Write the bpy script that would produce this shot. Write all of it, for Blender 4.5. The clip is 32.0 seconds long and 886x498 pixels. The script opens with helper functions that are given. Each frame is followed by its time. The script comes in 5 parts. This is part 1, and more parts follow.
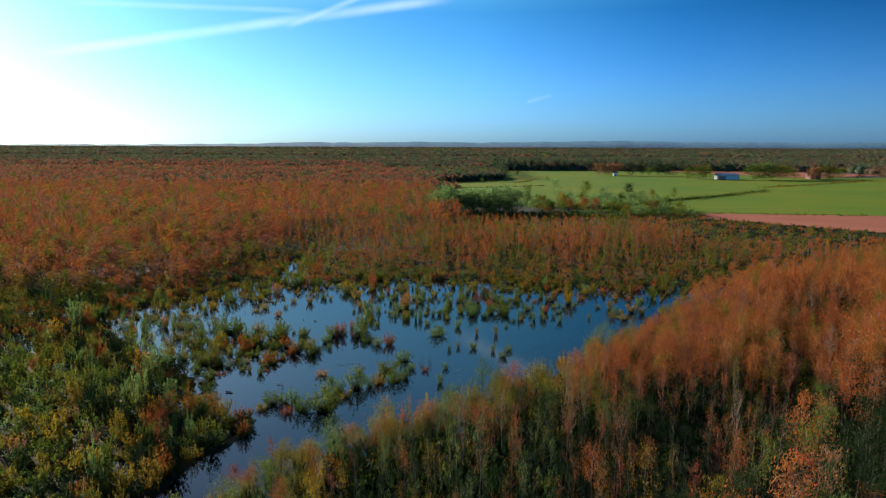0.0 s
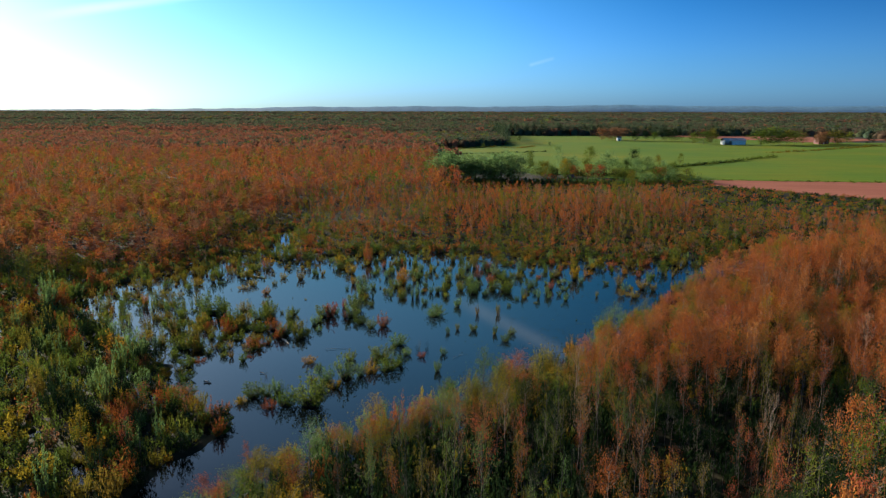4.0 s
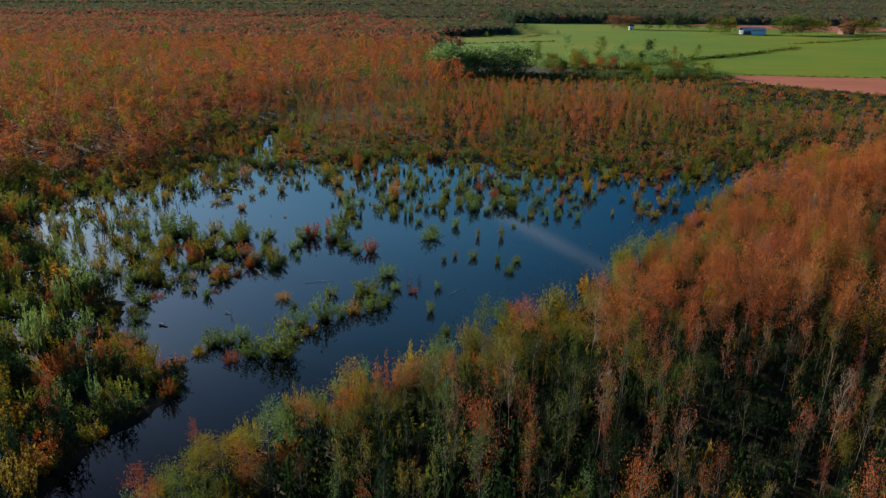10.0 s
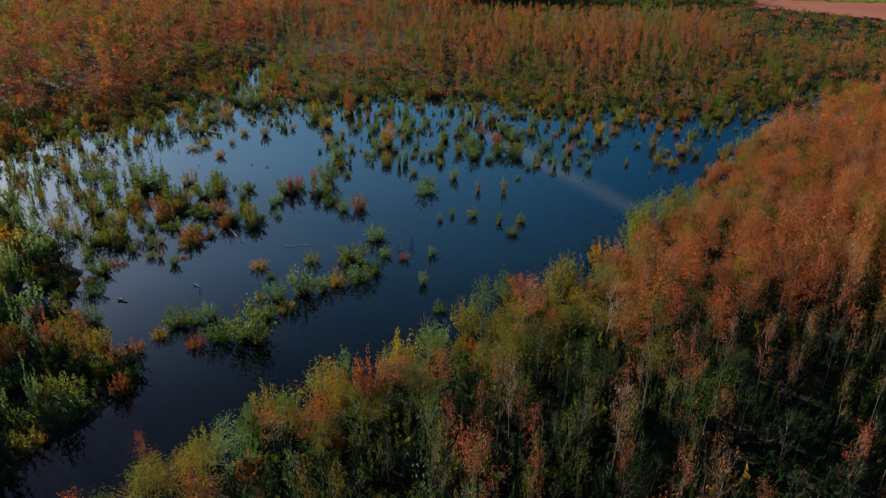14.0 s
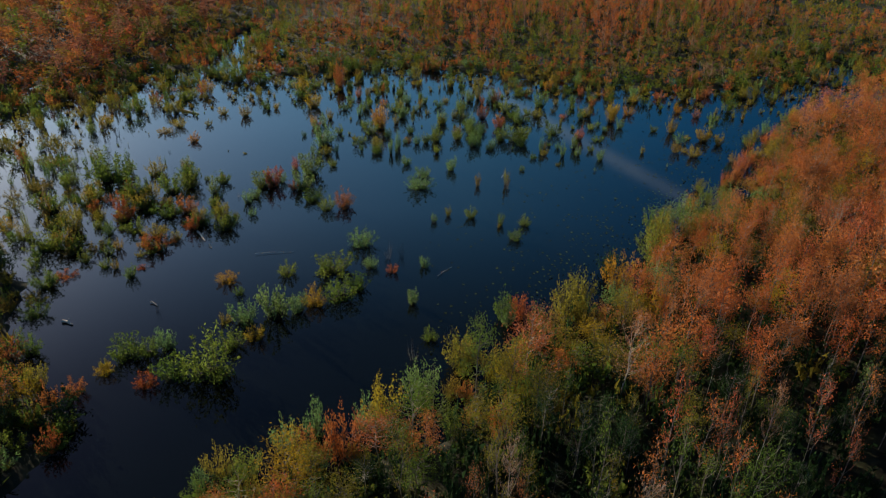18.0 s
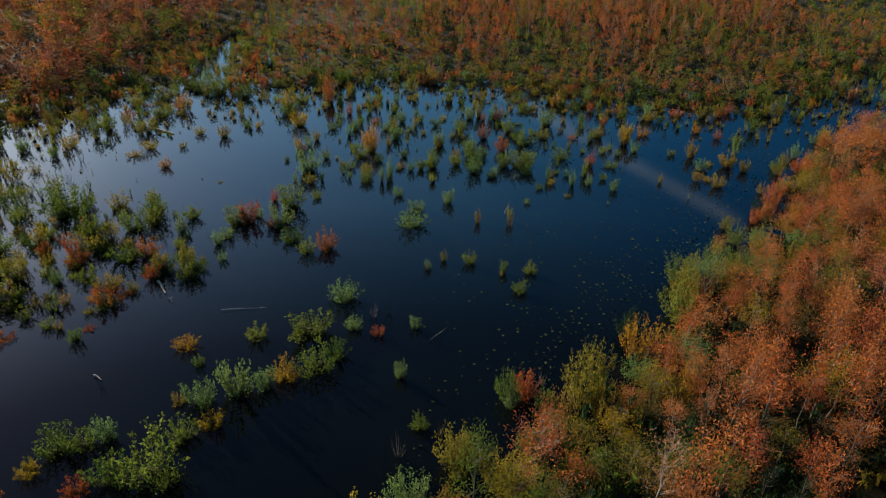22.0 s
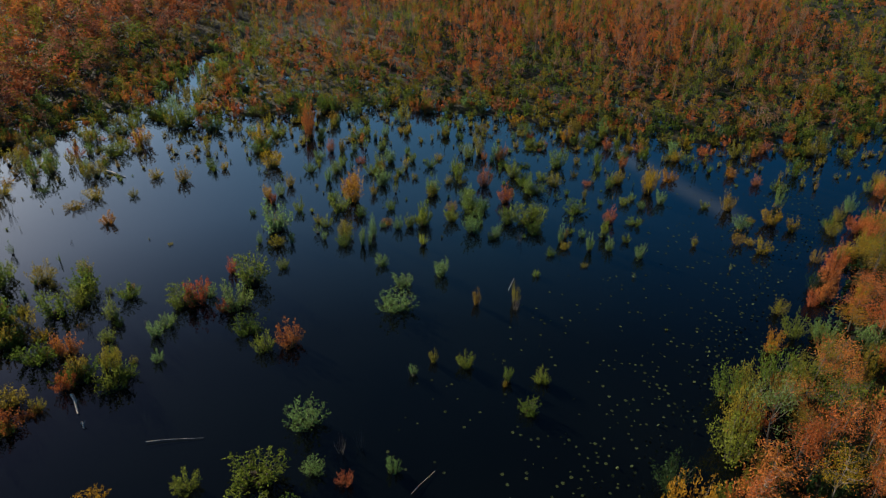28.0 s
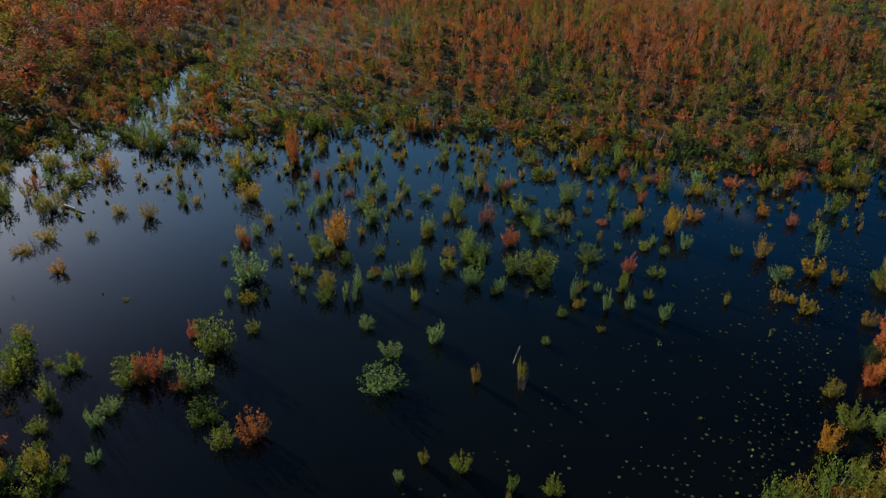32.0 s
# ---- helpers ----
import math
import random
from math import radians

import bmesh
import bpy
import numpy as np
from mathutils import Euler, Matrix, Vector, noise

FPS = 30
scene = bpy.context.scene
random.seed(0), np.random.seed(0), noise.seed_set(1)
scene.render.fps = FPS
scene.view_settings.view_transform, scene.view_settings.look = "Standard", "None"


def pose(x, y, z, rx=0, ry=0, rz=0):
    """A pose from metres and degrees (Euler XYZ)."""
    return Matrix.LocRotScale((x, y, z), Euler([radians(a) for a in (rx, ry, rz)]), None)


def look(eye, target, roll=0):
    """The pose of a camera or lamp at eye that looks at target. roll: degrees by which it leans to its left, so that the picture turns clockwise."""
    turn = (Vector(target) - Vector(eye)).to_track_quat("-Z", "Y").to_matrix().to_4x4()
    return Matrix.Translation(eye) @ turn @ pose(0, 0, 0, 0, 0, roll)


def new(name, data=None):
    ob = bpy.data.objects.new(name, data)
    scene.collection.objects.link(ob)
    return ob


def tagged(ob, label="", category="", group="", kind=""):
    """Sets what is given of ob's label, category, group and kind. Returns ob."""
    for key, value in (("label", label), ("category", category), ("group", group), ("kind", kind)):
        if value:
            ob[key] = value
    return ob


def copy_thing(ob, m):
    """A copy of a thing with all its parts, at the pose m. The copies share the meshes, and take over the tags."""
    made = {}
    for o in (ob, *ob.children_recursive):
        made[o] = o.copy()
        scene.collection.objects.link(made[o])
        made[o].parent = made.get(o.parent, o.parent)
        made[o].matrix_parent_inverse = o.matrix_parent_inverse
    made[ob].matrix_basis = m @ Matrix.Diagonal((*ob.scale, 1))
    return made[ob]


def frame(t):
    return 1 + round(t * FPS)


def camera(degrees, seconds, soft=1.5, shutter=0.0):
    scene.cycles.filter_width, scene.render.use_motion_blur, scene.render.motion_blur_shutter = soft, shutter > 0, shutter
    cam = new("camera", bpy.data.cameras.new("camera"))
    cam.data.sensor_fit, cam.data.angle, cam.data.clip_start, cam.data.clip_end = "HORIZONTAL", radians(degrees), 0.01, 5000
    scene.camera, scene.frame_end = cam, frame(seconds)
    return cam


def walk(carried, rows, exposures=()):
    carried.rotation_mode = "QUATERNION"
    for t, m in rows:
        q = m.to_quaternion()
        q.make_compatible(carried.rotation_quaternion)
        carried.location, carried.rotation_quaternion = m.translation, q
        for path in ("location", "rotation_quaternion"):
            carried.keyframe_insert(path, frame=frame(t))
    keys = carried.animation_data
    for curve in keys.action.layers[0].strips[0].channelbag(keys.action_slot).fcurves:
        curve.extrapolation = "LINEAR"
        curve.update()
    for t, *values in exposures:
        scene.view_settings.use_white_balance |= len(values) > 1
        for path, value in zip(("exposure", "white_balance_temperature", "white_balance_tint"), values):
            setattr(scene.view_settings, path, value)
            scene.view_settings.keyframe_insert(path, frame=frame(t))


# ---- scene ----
cam = camera(66.1, 32.0, soft=1.2)
PATH = [
    (0, (0.705, -2.577, 31.496), (0.562, -0.605, 31.192), 0.2),
    (1, (0.68, -0.964, 31.563), (0.535, 1.006, 31.249), 0.2),
    (2, (0.641, 1.109, 31.636), (0.496, 3.073, 31.287), 0.2),
    (3, (0.572, 3.375, 31.598), (0.427, 5.334, 31.223), 0.1),
    (3.5, (0.564, 4.512, 31.579), (0.419, 6.469, 31.193), 0.1),
    (5.5, (0.512, 9.03, 31.616), (0.368, 10.966, 31.133), 0.2),
    (6, (0.525, 10.196, 31.607), (0.38, 12.125, 31.098), 0.2),
    (7, (0.42, 12.505, 31.55), (0.276, 14.42, 30.993), 0.2),
    (8, (0.358, 14.705, 31.564), (0.214, 16.606, 30.959), 0.2),
    (9, (0.43, 16.893, 31.569), (0.285, 18.778, 30.915), 0.2),
    (10, (0.258, 19.189, 31.68), (0.117, 21.056, 30.976), 0.4),
    (11, (0.199, 21.584, 31.809), (0.059, 23.43, 31.053), 0.4),
    (12, (0.27, 23.906, 31.933), (0.129, 25.73, 31.125), 0.6),
    (13, (0.283, 26.278, 31.934), (0.142, 28.081, 31.079), 0.5),
    (14, (0.436, 28.383, 31.874), (0.292, 30.165, 30.977), 0.4),
    (14.5, (0.405, 29.54, 31.858), (0.263, 31.309, 30.936), 0.7),
    (16.5, (0.344, 34.285, 31.958), (0.203, 36.016, 30.966), 0.8),
    (17, (0.316, 35.468, 31.941), (0.176, 37.199, 30.95), 0.8),
    (18, (0.374, 37.82, 32.133), (0.231, 39.547, 31.136), 0.8),
    (19, (0.325, 40.211, 32.191), (0.18, 41.937, 31.192), 0.8),
    (20, (0.328, 42.576, 32.216), (0.18, 44.301, 31.215), 0.8),
    (21, (0.195, 44.981, 32.243), (0.05, 46.705, 31.239), 0.8),
    (22, (0.118, 47.394, 32.333), (-0.029, 49.114, 31.324), 0.9),
    (23, (0.302, 49.837, 32.365), (0.146, 51.556, 31.354), 0.6),
    (24, (0.174, 52.149, 32.353), (0.018, 53.868, 31.343), 0.6),
    (25, (0.076, 54.65, 32.202), (-0.081, 56.37, 31.193), 0.7),
    (25.5, (-0.215, 55.66, 32.249), (-0.36, 57.383, 31.243), 1.0),
    (27.5, (-0.318, 60.577, 32.589), (-0.468, 62.294, 31.573), 1.1),
    (28, (-0.36, 61.798, 32.63), (-0.512, 63.513, 31.612), 1.1),
    (29, (-0.399, 64.268, 32.709), (-0.555, 65.981, 31.688), 1.1),
    (29.5, (-0.393, 65.591, 32.787), (-0.555, 67.297, 31.756), 1.0),
    (30, (-0.489, 66.694, 32.759), (-0.646, 68.404, 31.735), 1.2),
    (31, (-0.623, 69.099, 32.773), (-0.78, 70.808, 31.746), 1.2),
    (32, (-0.654, 71.608, 32.915), (-0.816, 73.313, 31.882), 1.2),
]
EXPOSURES = [(0, 1.32), (9, 1.3), (16, 1.32), (32, 1.36)]
walk(cam, [(t, look(eye, target, roll)) for t, eye, target, roll in PATH], EXPOSURES)

# ---------------------------------------------------------------- light
SUN_AZ, SUN_EL = -52.0, 16.0  # degrees clockwise from +Y, degrees above the horizon


def aim(az, el):
    a, e = radians(az), radians(el)
    return Vector((math.sin(a) * math.cos(e), math.cos(a) * math.cos(e), math.sin(e)))


def ramp_node(nt, fac, stops):
    r = nt.nodes.new("ShaderNodeValToRGB")
    el = r.color_ramp.elements
    while len(el) < len(stops):
        el.new(0.5)
    for e, (at, c) in zip(el, stops):
        e.position, e.color = at, (*c, 1)
    nt.links.new(fac, r.inputs[0])
    return r.outputs[0]


def make_world():
    w = bpy.data.worlds.new("sky")
    scene.world = w
    w.use_nodes = True
    nt = w.node_tree
    nt.nodes.clear()
    out = nt.nodes.new("ShaderNodeOutputWorld")
    bg = nt.nodes.new("ShaderNodeBackground")
    sky = nt.nodes.new("ShaderNodeTexSky")
    sky.sky_type = "NISHITA"
    sky.sun_disc = False
    sky.sun_elevation = radians(SUN_EL)
    sky.sun_rotation = radians(SUN_AZ)
    sky.air_density, sky.dust_density, sky.ozone_density = 1.0, 0.9, 3.0
    hue = nt.nodes.new("ShaderNodeHueSaturation")
    hue.inputs["Saturation"].default_value = SKY_SAT
    nt.links.new(sky.outputs[0], hue.inputs["Color"])
    cool = nt.nodes.new("ShaderNodeMix")
    cool.data_type, cool.blend_type = "RGBA", "MULTIPLY"
    cool.inputs[0].default_value = 1.0
    geo = nt.nodes.new("ShaderNodeTexCoord")
    sep = nt.nodes.new("ShaderNodeSeparateXYZ")
    nt.links.new(geo.outputs["Generated"], sep.inputs[0])
    up = nt.nodes.new("ShaderNodeValToRGB")
    while len(up.color_ramp.elements) < len(SKY_GRADE):
        up.color_ramp.elements.new(0.5)
    for e, (at, c) in zip(up.color_ramp.elements, SKY_GRADE):
        e.position, e.color = at, (*c, 1)
    nt.links.new(sep.outputs["Z"], up.inputs[0])
    nt.links.new(up.outputs[0], cool.inputs[7])
    nt.links.new(hue.outputs[0], cool.inputs[6])
    # the sky deepens away from the sun
    half = nt.nodes.new("ShaderNodeMapRange")
    half.inputs[1].default_value, half.inputs[2].default_value = -1.0, 1.0
    nt.links.new(sep.outputs["X"], half.inputs[0])
    deepen = nt.nodes.new("ShaderNodeMix")
    deepen.data_type, deepen.blend_type = "RGBA", "MULTIPLY"
    high = nt.nodes.new("ShaderNodeMapRange")
    high.inputs[1].default_value, high.inputs[2].default_value = -0.06, 0.20
    nt.links.new(sep.outputs["Z"], high.inputs[0])
    nt.links.new(high.outputs[0], deepen.inputs[0])
    nt.links.new(cool.outputs[2], deepen.inputs[6])
    nt.links.new(ramp_node(nt, half.outputs[0], SKY_SIDE), deepen.inputs[7])
    col = deepen.outputs[2]
    # thin contrails: bands along great circles, frayed by noise
    for a, b, wide, gain, fray in CONTRAILS:
        p, q = aim(*a), aim(*b)
        n = p.cross(q).normalized()
        mid = (p + q).normalized()
        half = mid.dot(p)
        nz = nt.nodes.new("ShaderNodeTexNoise")
        nz.inputs["Scale"].default_value = fray
        nz.inputs["Detail"].default_value = 6
        nt.links.new(geo.outputs["Generated"], nz.inputs["Vector"])
        d = nt.nodes.new("ShaderNodeVectorMath"); d.operation = "DOT_PRODUCT"
        d.inputs[1].default_value = n
        nt.links.new(geo.outputs["Generated"], d.inputs[0])
        ab = nt.nodes.new("ShaderNodeMath"); ab.operation = "ABSOLUTE"
        nt.links.new(d.outputs["Value"], ab.inputs[0])
        r = nt.nodes.new("ShaderNodeMapRange"); r.interpolation_type = "SMOOTHSTEP"
        r.inputs[1].default_value, r.inputs[2].default_value = 0.0, wide
        r.inputs[3].default_value, r.inputs[4].default_value = gain, 0.0
        nt.links.new(ab.outputs[0], r.inputs[0])
        e = nt.nodes.new("ShaderNodeVectorMath"); e.operation = "DOT_PRODUCT"
        e.inputs[1].default_value = mid
        nt.links.new(geo.outputs["Generated"], e.inputs[0])
        s = nt.nodes.new("ShaderNodeMapRange"); s.interpolation_type = "SMOOTHSTEP"
        s.inputs[1].default_value, s.inputs[2].default_value = half, half + (1 - half) * 0.5
        nt.links.new(e.outputs["Value"], s.inputs[0])
        m1 = nt.nodes.new("ShaderNodeMath"); m1.operation = "MULTIPLY"
        nt.links.new(r.outputs[0], m1.inputs[0]); nt.links.new(s.outputs[0], m1.inputs[1])
        m2 = nt.nodes.new("ShaderNodeMath"); m2.operation = "MULTIPLY"
        nt.links.new(m1.outputs[0], m2.inputs[0]); nt.links.new(nz.outputs[0], m2.inputs[1])
        mix = nt.nodes.new("ShaderNodeMix"); mix.data_type = "RGBA"
        nt.links.new(m2.outputs[0], mix.inputs[0])
        nt.links.new(col, mix.inputs[6])
        mix.inputs[7].default_value = (11.0, 11.5, 12.0, 1)
        col = mix.outputs[2]
    nt.links.new(col, bg.inputs["Color"])
    bg.inputs["Strength"].default_value = SKY_STRENGTH
    nt.links.new(bg.outputs[0], out.inputs[0])


SKY_STRENGTH, SKY_SAT = 0.07, 1.2
SKY_GRADE = [(0.0, (0.36, 0.78, 1.9)), (0.06, (0.33, 0.70, 1.4)), (0.18, (0.23, 0.60, 0.9)), (0.24, (0.55, 0.96, 0.98)), (0.33, (1.05, 1.43, 1.36)), (0.45, (1.2, 1.52, 1.42)), (0.60, (0.52, 0.55, 0.54)), (0.9, (0.16, 0.16, 0.16))]
SKY_SIDE = [(0.20, (1.3, 1.06, 1.22)), (0.36, (1.12, 1.04, 1.1)), (0.49, (0.8, 0.95, 1.0)), (0.62, (0.24, 0.57, 0.74)), (0.80, (0.04, 0.25, 0.40))]
CONTRAILS = [  # ends as azimuth and height in degrees, half width, density, fraying
    ((-35.0, 6.0), (-2.5, 11.6), 0.010, 0.3, 9.0),
    ((-17.0, 8.9), (-8.0, 12.6), 0.006, 0.22, 11.0),
    ((-33.0, 9.8), (-14.0, 10.3), 0.006, 0.15, 12.0),
    ((-4.0, 15.4), (23.0, 25.8), 0.015, 0.3, 9.0),
    ((2.6, 3.4), (4.8, 4.0), 0.004, 0.09, 20.0),
]
make_world()
sun_data = bpy.data.lights.new("sun", "SUN")
sun_data.energy, sun_data.angle, sun_data.color = 4.6, radians(0.55), (1.0, 0.86, 0.66)
sun = new("sun", sun_data)
sun.matrix_world = look(aim(SUN_AZ, SUN_EL) * 200, (0, 0, 0))


# ---------------------------------------------------------------- materials
def node_mat(name):
    m = bpy.data.materials.new(name)
    m.use_nodes = True
    nt = m.node_tree
    nt.nodes.clear()
    return m, nt, nt.nodes.new("ShaderNodeOutputMaterial")


def noise_out(nt, scale, detail=4, vec=None, rough=0.55):
    n = nt.nodes.new("ShaderNodeTexNoise")
    n.inputs["Scale"].default_value, n.inputs["Detail"].default_value = scale, detail
    n.inputs["Roughness"].default_value = rough
    if vec is None:
        vec = nt.nodes.new("ShaderNodeNewGeometry").outputs["Position"]
    nt.links.new(vec, n.inputs["Vector"])
    return n.outputs[0]


def mul_value(nt, col, fac, lo, hi):
    r = nt.nodes.new("ShaderNodeMapRange")
    r.inputs[3].default_value, r.inputs[4].default_value = lo, hi
    nt.links.new(fac, r.inputs[0])
    h = nt.nodes.new("ShaderNodeHueSaturation")
    nt.links.new(r.outputs[0], h.inputs["Value"])
    nt.links.new(col, h.inputs["Color"])
    return h.outputs[0]


def leaf_mat(name, cols, through_light=0.14, stuff=False, vary=0.24):
    """Foliage: a hue for each plant, a little difference from leaf to leaf."""
    m, nt, out = node_mat(name)
    if stuff:
        a = nt.nodes.new("ShaderNodeAttribute")
        a.attribute_name = "tint"
        fac = a.outputs["Fac"]
    else:
        fac = nt.nodes.new("ShaderNodeObjectInfo").outputs["Random"]
    k = len(cols) - 1
    col = ramp_node(nt, fac, [(i / k, c) for i, c in enumerate(cols)])
    isl = nt.nodes.new("ShaderNodeNewGeometry").outputs["Random Per Island"]
    col = mul_value(nt, col, isl, 1 - vary, 1 + vary)
    col = mul_value(nt, col, noise_out(nt, 0.9, 3), 1 - vary, 1 + vary)
    d = nt.nodes.new("ShaderNodeBsdfDiffuse")
    t = nt.nodes.new("ShaderNodeBsdfTranslucent")
    mx = nt.nodes.new("ShaderNodeMixShader")
    mx.inputs[0].default_value = through_light
    nt.links.new(col, d.inputs[0]); nt.links.new(col, t.inputs[0])
    nt.links.new(d.outputs[0], mx.inputs[1]); nt.links.new(t.outputs[0], mx.inputs[2])
    nt.links.new(mx.outputs[0], out.inputs[0])
    return m


def rough_mat(name, stops, scale, rough=0.85, bump=0.3, fine=6.0, spec=0.3, dist=0.05):
    """A matt natural surface: a ramp over coarse noise, fine grain on top, bump."""
    m, nt, out = node_mat(name)
    b = nt.nodes.new("ShaderNodeBsdfPrincipled")
    b.inputs["Roughness"].default_value = rough
    b.inputs["Specular IOR Level"].default_value = spec
    col = ramp_node(nt, noise_out(nt, scale, 6), stops)
    grain = noise_out(nt, scale * fine, 5, rough=0.7)
    col = mul_value(nt, col, grain, 0.6, 1.4)
    nt.links.new(col, b.inputs["Base Color"])
    bp = nt.nodes.new("ShaderNodeBump")
    bp.inputs["Strength"].default_value, bp.inputs["Distance"].default_value = bump, dist
    nt.links.new(grain, bp.inputs["Height"])
    nt.links.new(bp.outputs[0], b.inputs["Normal"])
    nt.links.new(b.outputs[0], out.inputs[0])
    return m


def water_mat():
    m, nt, out = node_mat("dark_water")
    b = nt.nodes.new("ShaderNodeBsdfPrincipled")
    b.inputs["IOR"].default_value = 1.34
    b.inputs["Roughness"].default_value = 0.04
    col = ramp_node(nt, noise_out(nt, 0.06, 3), [(0.3, (0.001, 0.0016, 0.002)), (0.7, (0.002, 0.003, 0.003))])
    nt.links.new(col, b.inputs["Base Color"])
    bp = nt.nodes.new("ShaderNodeBump")
    bp.inputs["Strength"].default_value, bp.inputs["Distance"].default_value = 0.05, 0.02
    nt.links.new(noise_out(nt, 2.2, 3), bp.inputs["Height"])
    nt.links.new(bp.outputs[0], b.inputs["Normal"])
    nt.links.new(b.outputs[0], out.inputs[0])
    return m


def field_mat(name, stops, turn, pitch, depth):
    """Farmland: mottled colour with sown rows along one direction."""
    m, nt, out = node_mat(name)
    b = nt.nodes.new("ShaderNodeBsdfPrincipled")
    b.inputs["Roughness"].default_value = 0.95
    b.inputs["Specular IOR Level"].default_value = 0.1
    geo = nt.nodes.new("ShaderNodeNewGeometry")
    mp = nt.nodes.new("ShaderNodeMapping")
    mp.inputs["Rotation"].default_value = (0, 0, radians(turn))
    mp.inputs["Scale"].default_value = (0.06, 1.0, 1.0)
    nt.links.new(geo.outputs["Position"], mp.inputs[0])
    rows = noise_out(nt, pitch, 4, mp.outputs[0])
    col = ramp_node(nt, noise_out(nt, 0.012, 5), stops)
    col = mul_value(nt, col, rows, 1 - depth, 1 + depth)
    col = mul_value(nt, col, noise_out(nt, 1.5, 4), 0.75, 1.25)
    nt.links.new(col, b.inputs["Base Color"])
    nt.links.new(b.outputs[0], out.inputs[0])
    return m


def plain_mat(name, c, rough=0.6, metal=0.0, scale=1.5):
    return rough_mat(name, [(0.3, tuple(v * 0.82 for v in c)), (0.7, tuple(min(v * 1.12, 1) for v in c))], scale, rough, 0.1)


HUES = {
    "rust": [(0.32, 0.085, 0.027), (0.355, 0.112, 0.031), (0.36, 0.135, 0.034), (0.28, 0.102, 0.04)],
    "crimson": [(0.36, 0.085, 0.036), (0.34, 0.095, 0.042), (0.36, 0.115, 0.045)],
    "gold": [(0.27, 0.175, 0.016), (0.24, 0.185, 0.018), (0.29, 0.135, 0.016)],
    "olive": [(0.13, 0.12, 0.018), (0.17, 0.145, 0.02), (0.18, 0.115, 0.022)],
    "green": [(0.065, 0.105, 0.018), (0.095, 0.135, 0.022), (0.135, 0.155, 0.024)],
    "willow": [(0.085, 0.145, 0.045), (0.115, 0.185, 0.06), (0.115, 0.16, 0.042)],
    # dark greens; also serves as painted shade inside the near wood
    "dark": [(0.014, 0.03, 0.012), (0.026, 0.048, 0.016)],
    "twig": [(0.22, 0.115, 0.058), (0.27, 0.13, 0.06), (0.20, 0.13, 0.08)],
    # willow leaves in a lighter copy, so backlit field trees look lit
    "silver": [(0.11, 0.19, 0.065), (0.15, 0.24, 0.085), (0.14, 0.205, 0.065)],
    # next four: foliage muted in base colour to stand in for distance haze
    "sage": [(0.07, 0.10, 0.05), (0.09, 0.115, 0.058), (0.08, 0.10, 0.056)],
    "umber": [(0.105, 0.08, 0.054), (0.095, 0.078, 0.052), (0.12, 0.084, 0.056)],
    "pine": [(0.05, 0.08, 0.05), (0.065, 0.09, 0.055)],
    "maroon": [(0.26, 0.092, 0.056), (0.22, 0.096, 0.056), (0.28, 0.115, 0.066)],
}
FRESH = ("silver", "green", "willow", "gold", "olive", "sage", "umber")
# hues with painted haze, kept low in contrast
HAZED = ("sage", "umber", "pine", "maroon")
LEAF = {k: leaf_mat(k + "_leaves", c, 0.6 if k == "silver" else 0.4 if k in FRESH else 0.2, vary=0.3) for k, c in HUES.items()}
LEAF_S = {k: leaf_mat(k + "_leaves_mass", c, 0.4 if k in FRESH or k == "dark" else 0.32, True, vary=0.1 if k in HAZED else 0.24) for k, c in HUES.items()}
BARK = rough_mat("grey_bark", [(0.35, (0.045, 0.038, 0.03)), (0.65, (0.13, 0.11, 0.09))], 3.0)
PALE_BARK = rough_mat("pale_bark", [(0.35, (0.13, 0.11, 0.09)), (0.65, (0.27, 0.23, 0.19))], 3.0)
PEAT = rough_mat("wet_peat", [(0.35, (0.010, 0.009, 0.007)), (0.65, (0.03, 0.024, 0.016))], 4.0, 0.95, spec=0.03)
DEADWOOD = rough_mat("bleached_wood", [(0.35, (0.32, 0.25, 0.19)), (0.65, (0.62, 0.52, 0.42))], 4.0)
FLOOR = rough_mat("marsh_floor", [(0.3, (0.01, 0.012, 0.006)), (0.5, (0.022, 0.02, 0.01)), (0.7, (0.034, 0.038, 0.013))], 0.35, 0.9, 0.5, 8.0, 0.2)
WATER = water_mat()
CROP = field_mat("young_crop", [(0.3, (0.065, 0.14, 0.01)), (0.5, (0.09, 0.15, 0.007)), (0.68, (0.135, 0.155, 0.005))], 20, 0.35, 0.3)
SOIL = field_mat("red_soil", [(0.3, (0.23, 0.078, 0.052)), (0.7, (0.31, 0.115, 0.075))], 8, 0.6, 0.28)
PAD = leaf_mat("pad_leaves", [(0.02, 0.026, 0.016), (0.035, 0.048, 0.022), (0.055, 0.07, 0.03)], 0.15, True)
# blue base colour stands in for the haze over the hills
HILL = rough_mat("hazed_hill", [(0.3, (0.05, 0.14, 0.25)), (0.7, (0.07, 0.165, 0.27))], 0.004, 1.0, 0.0)


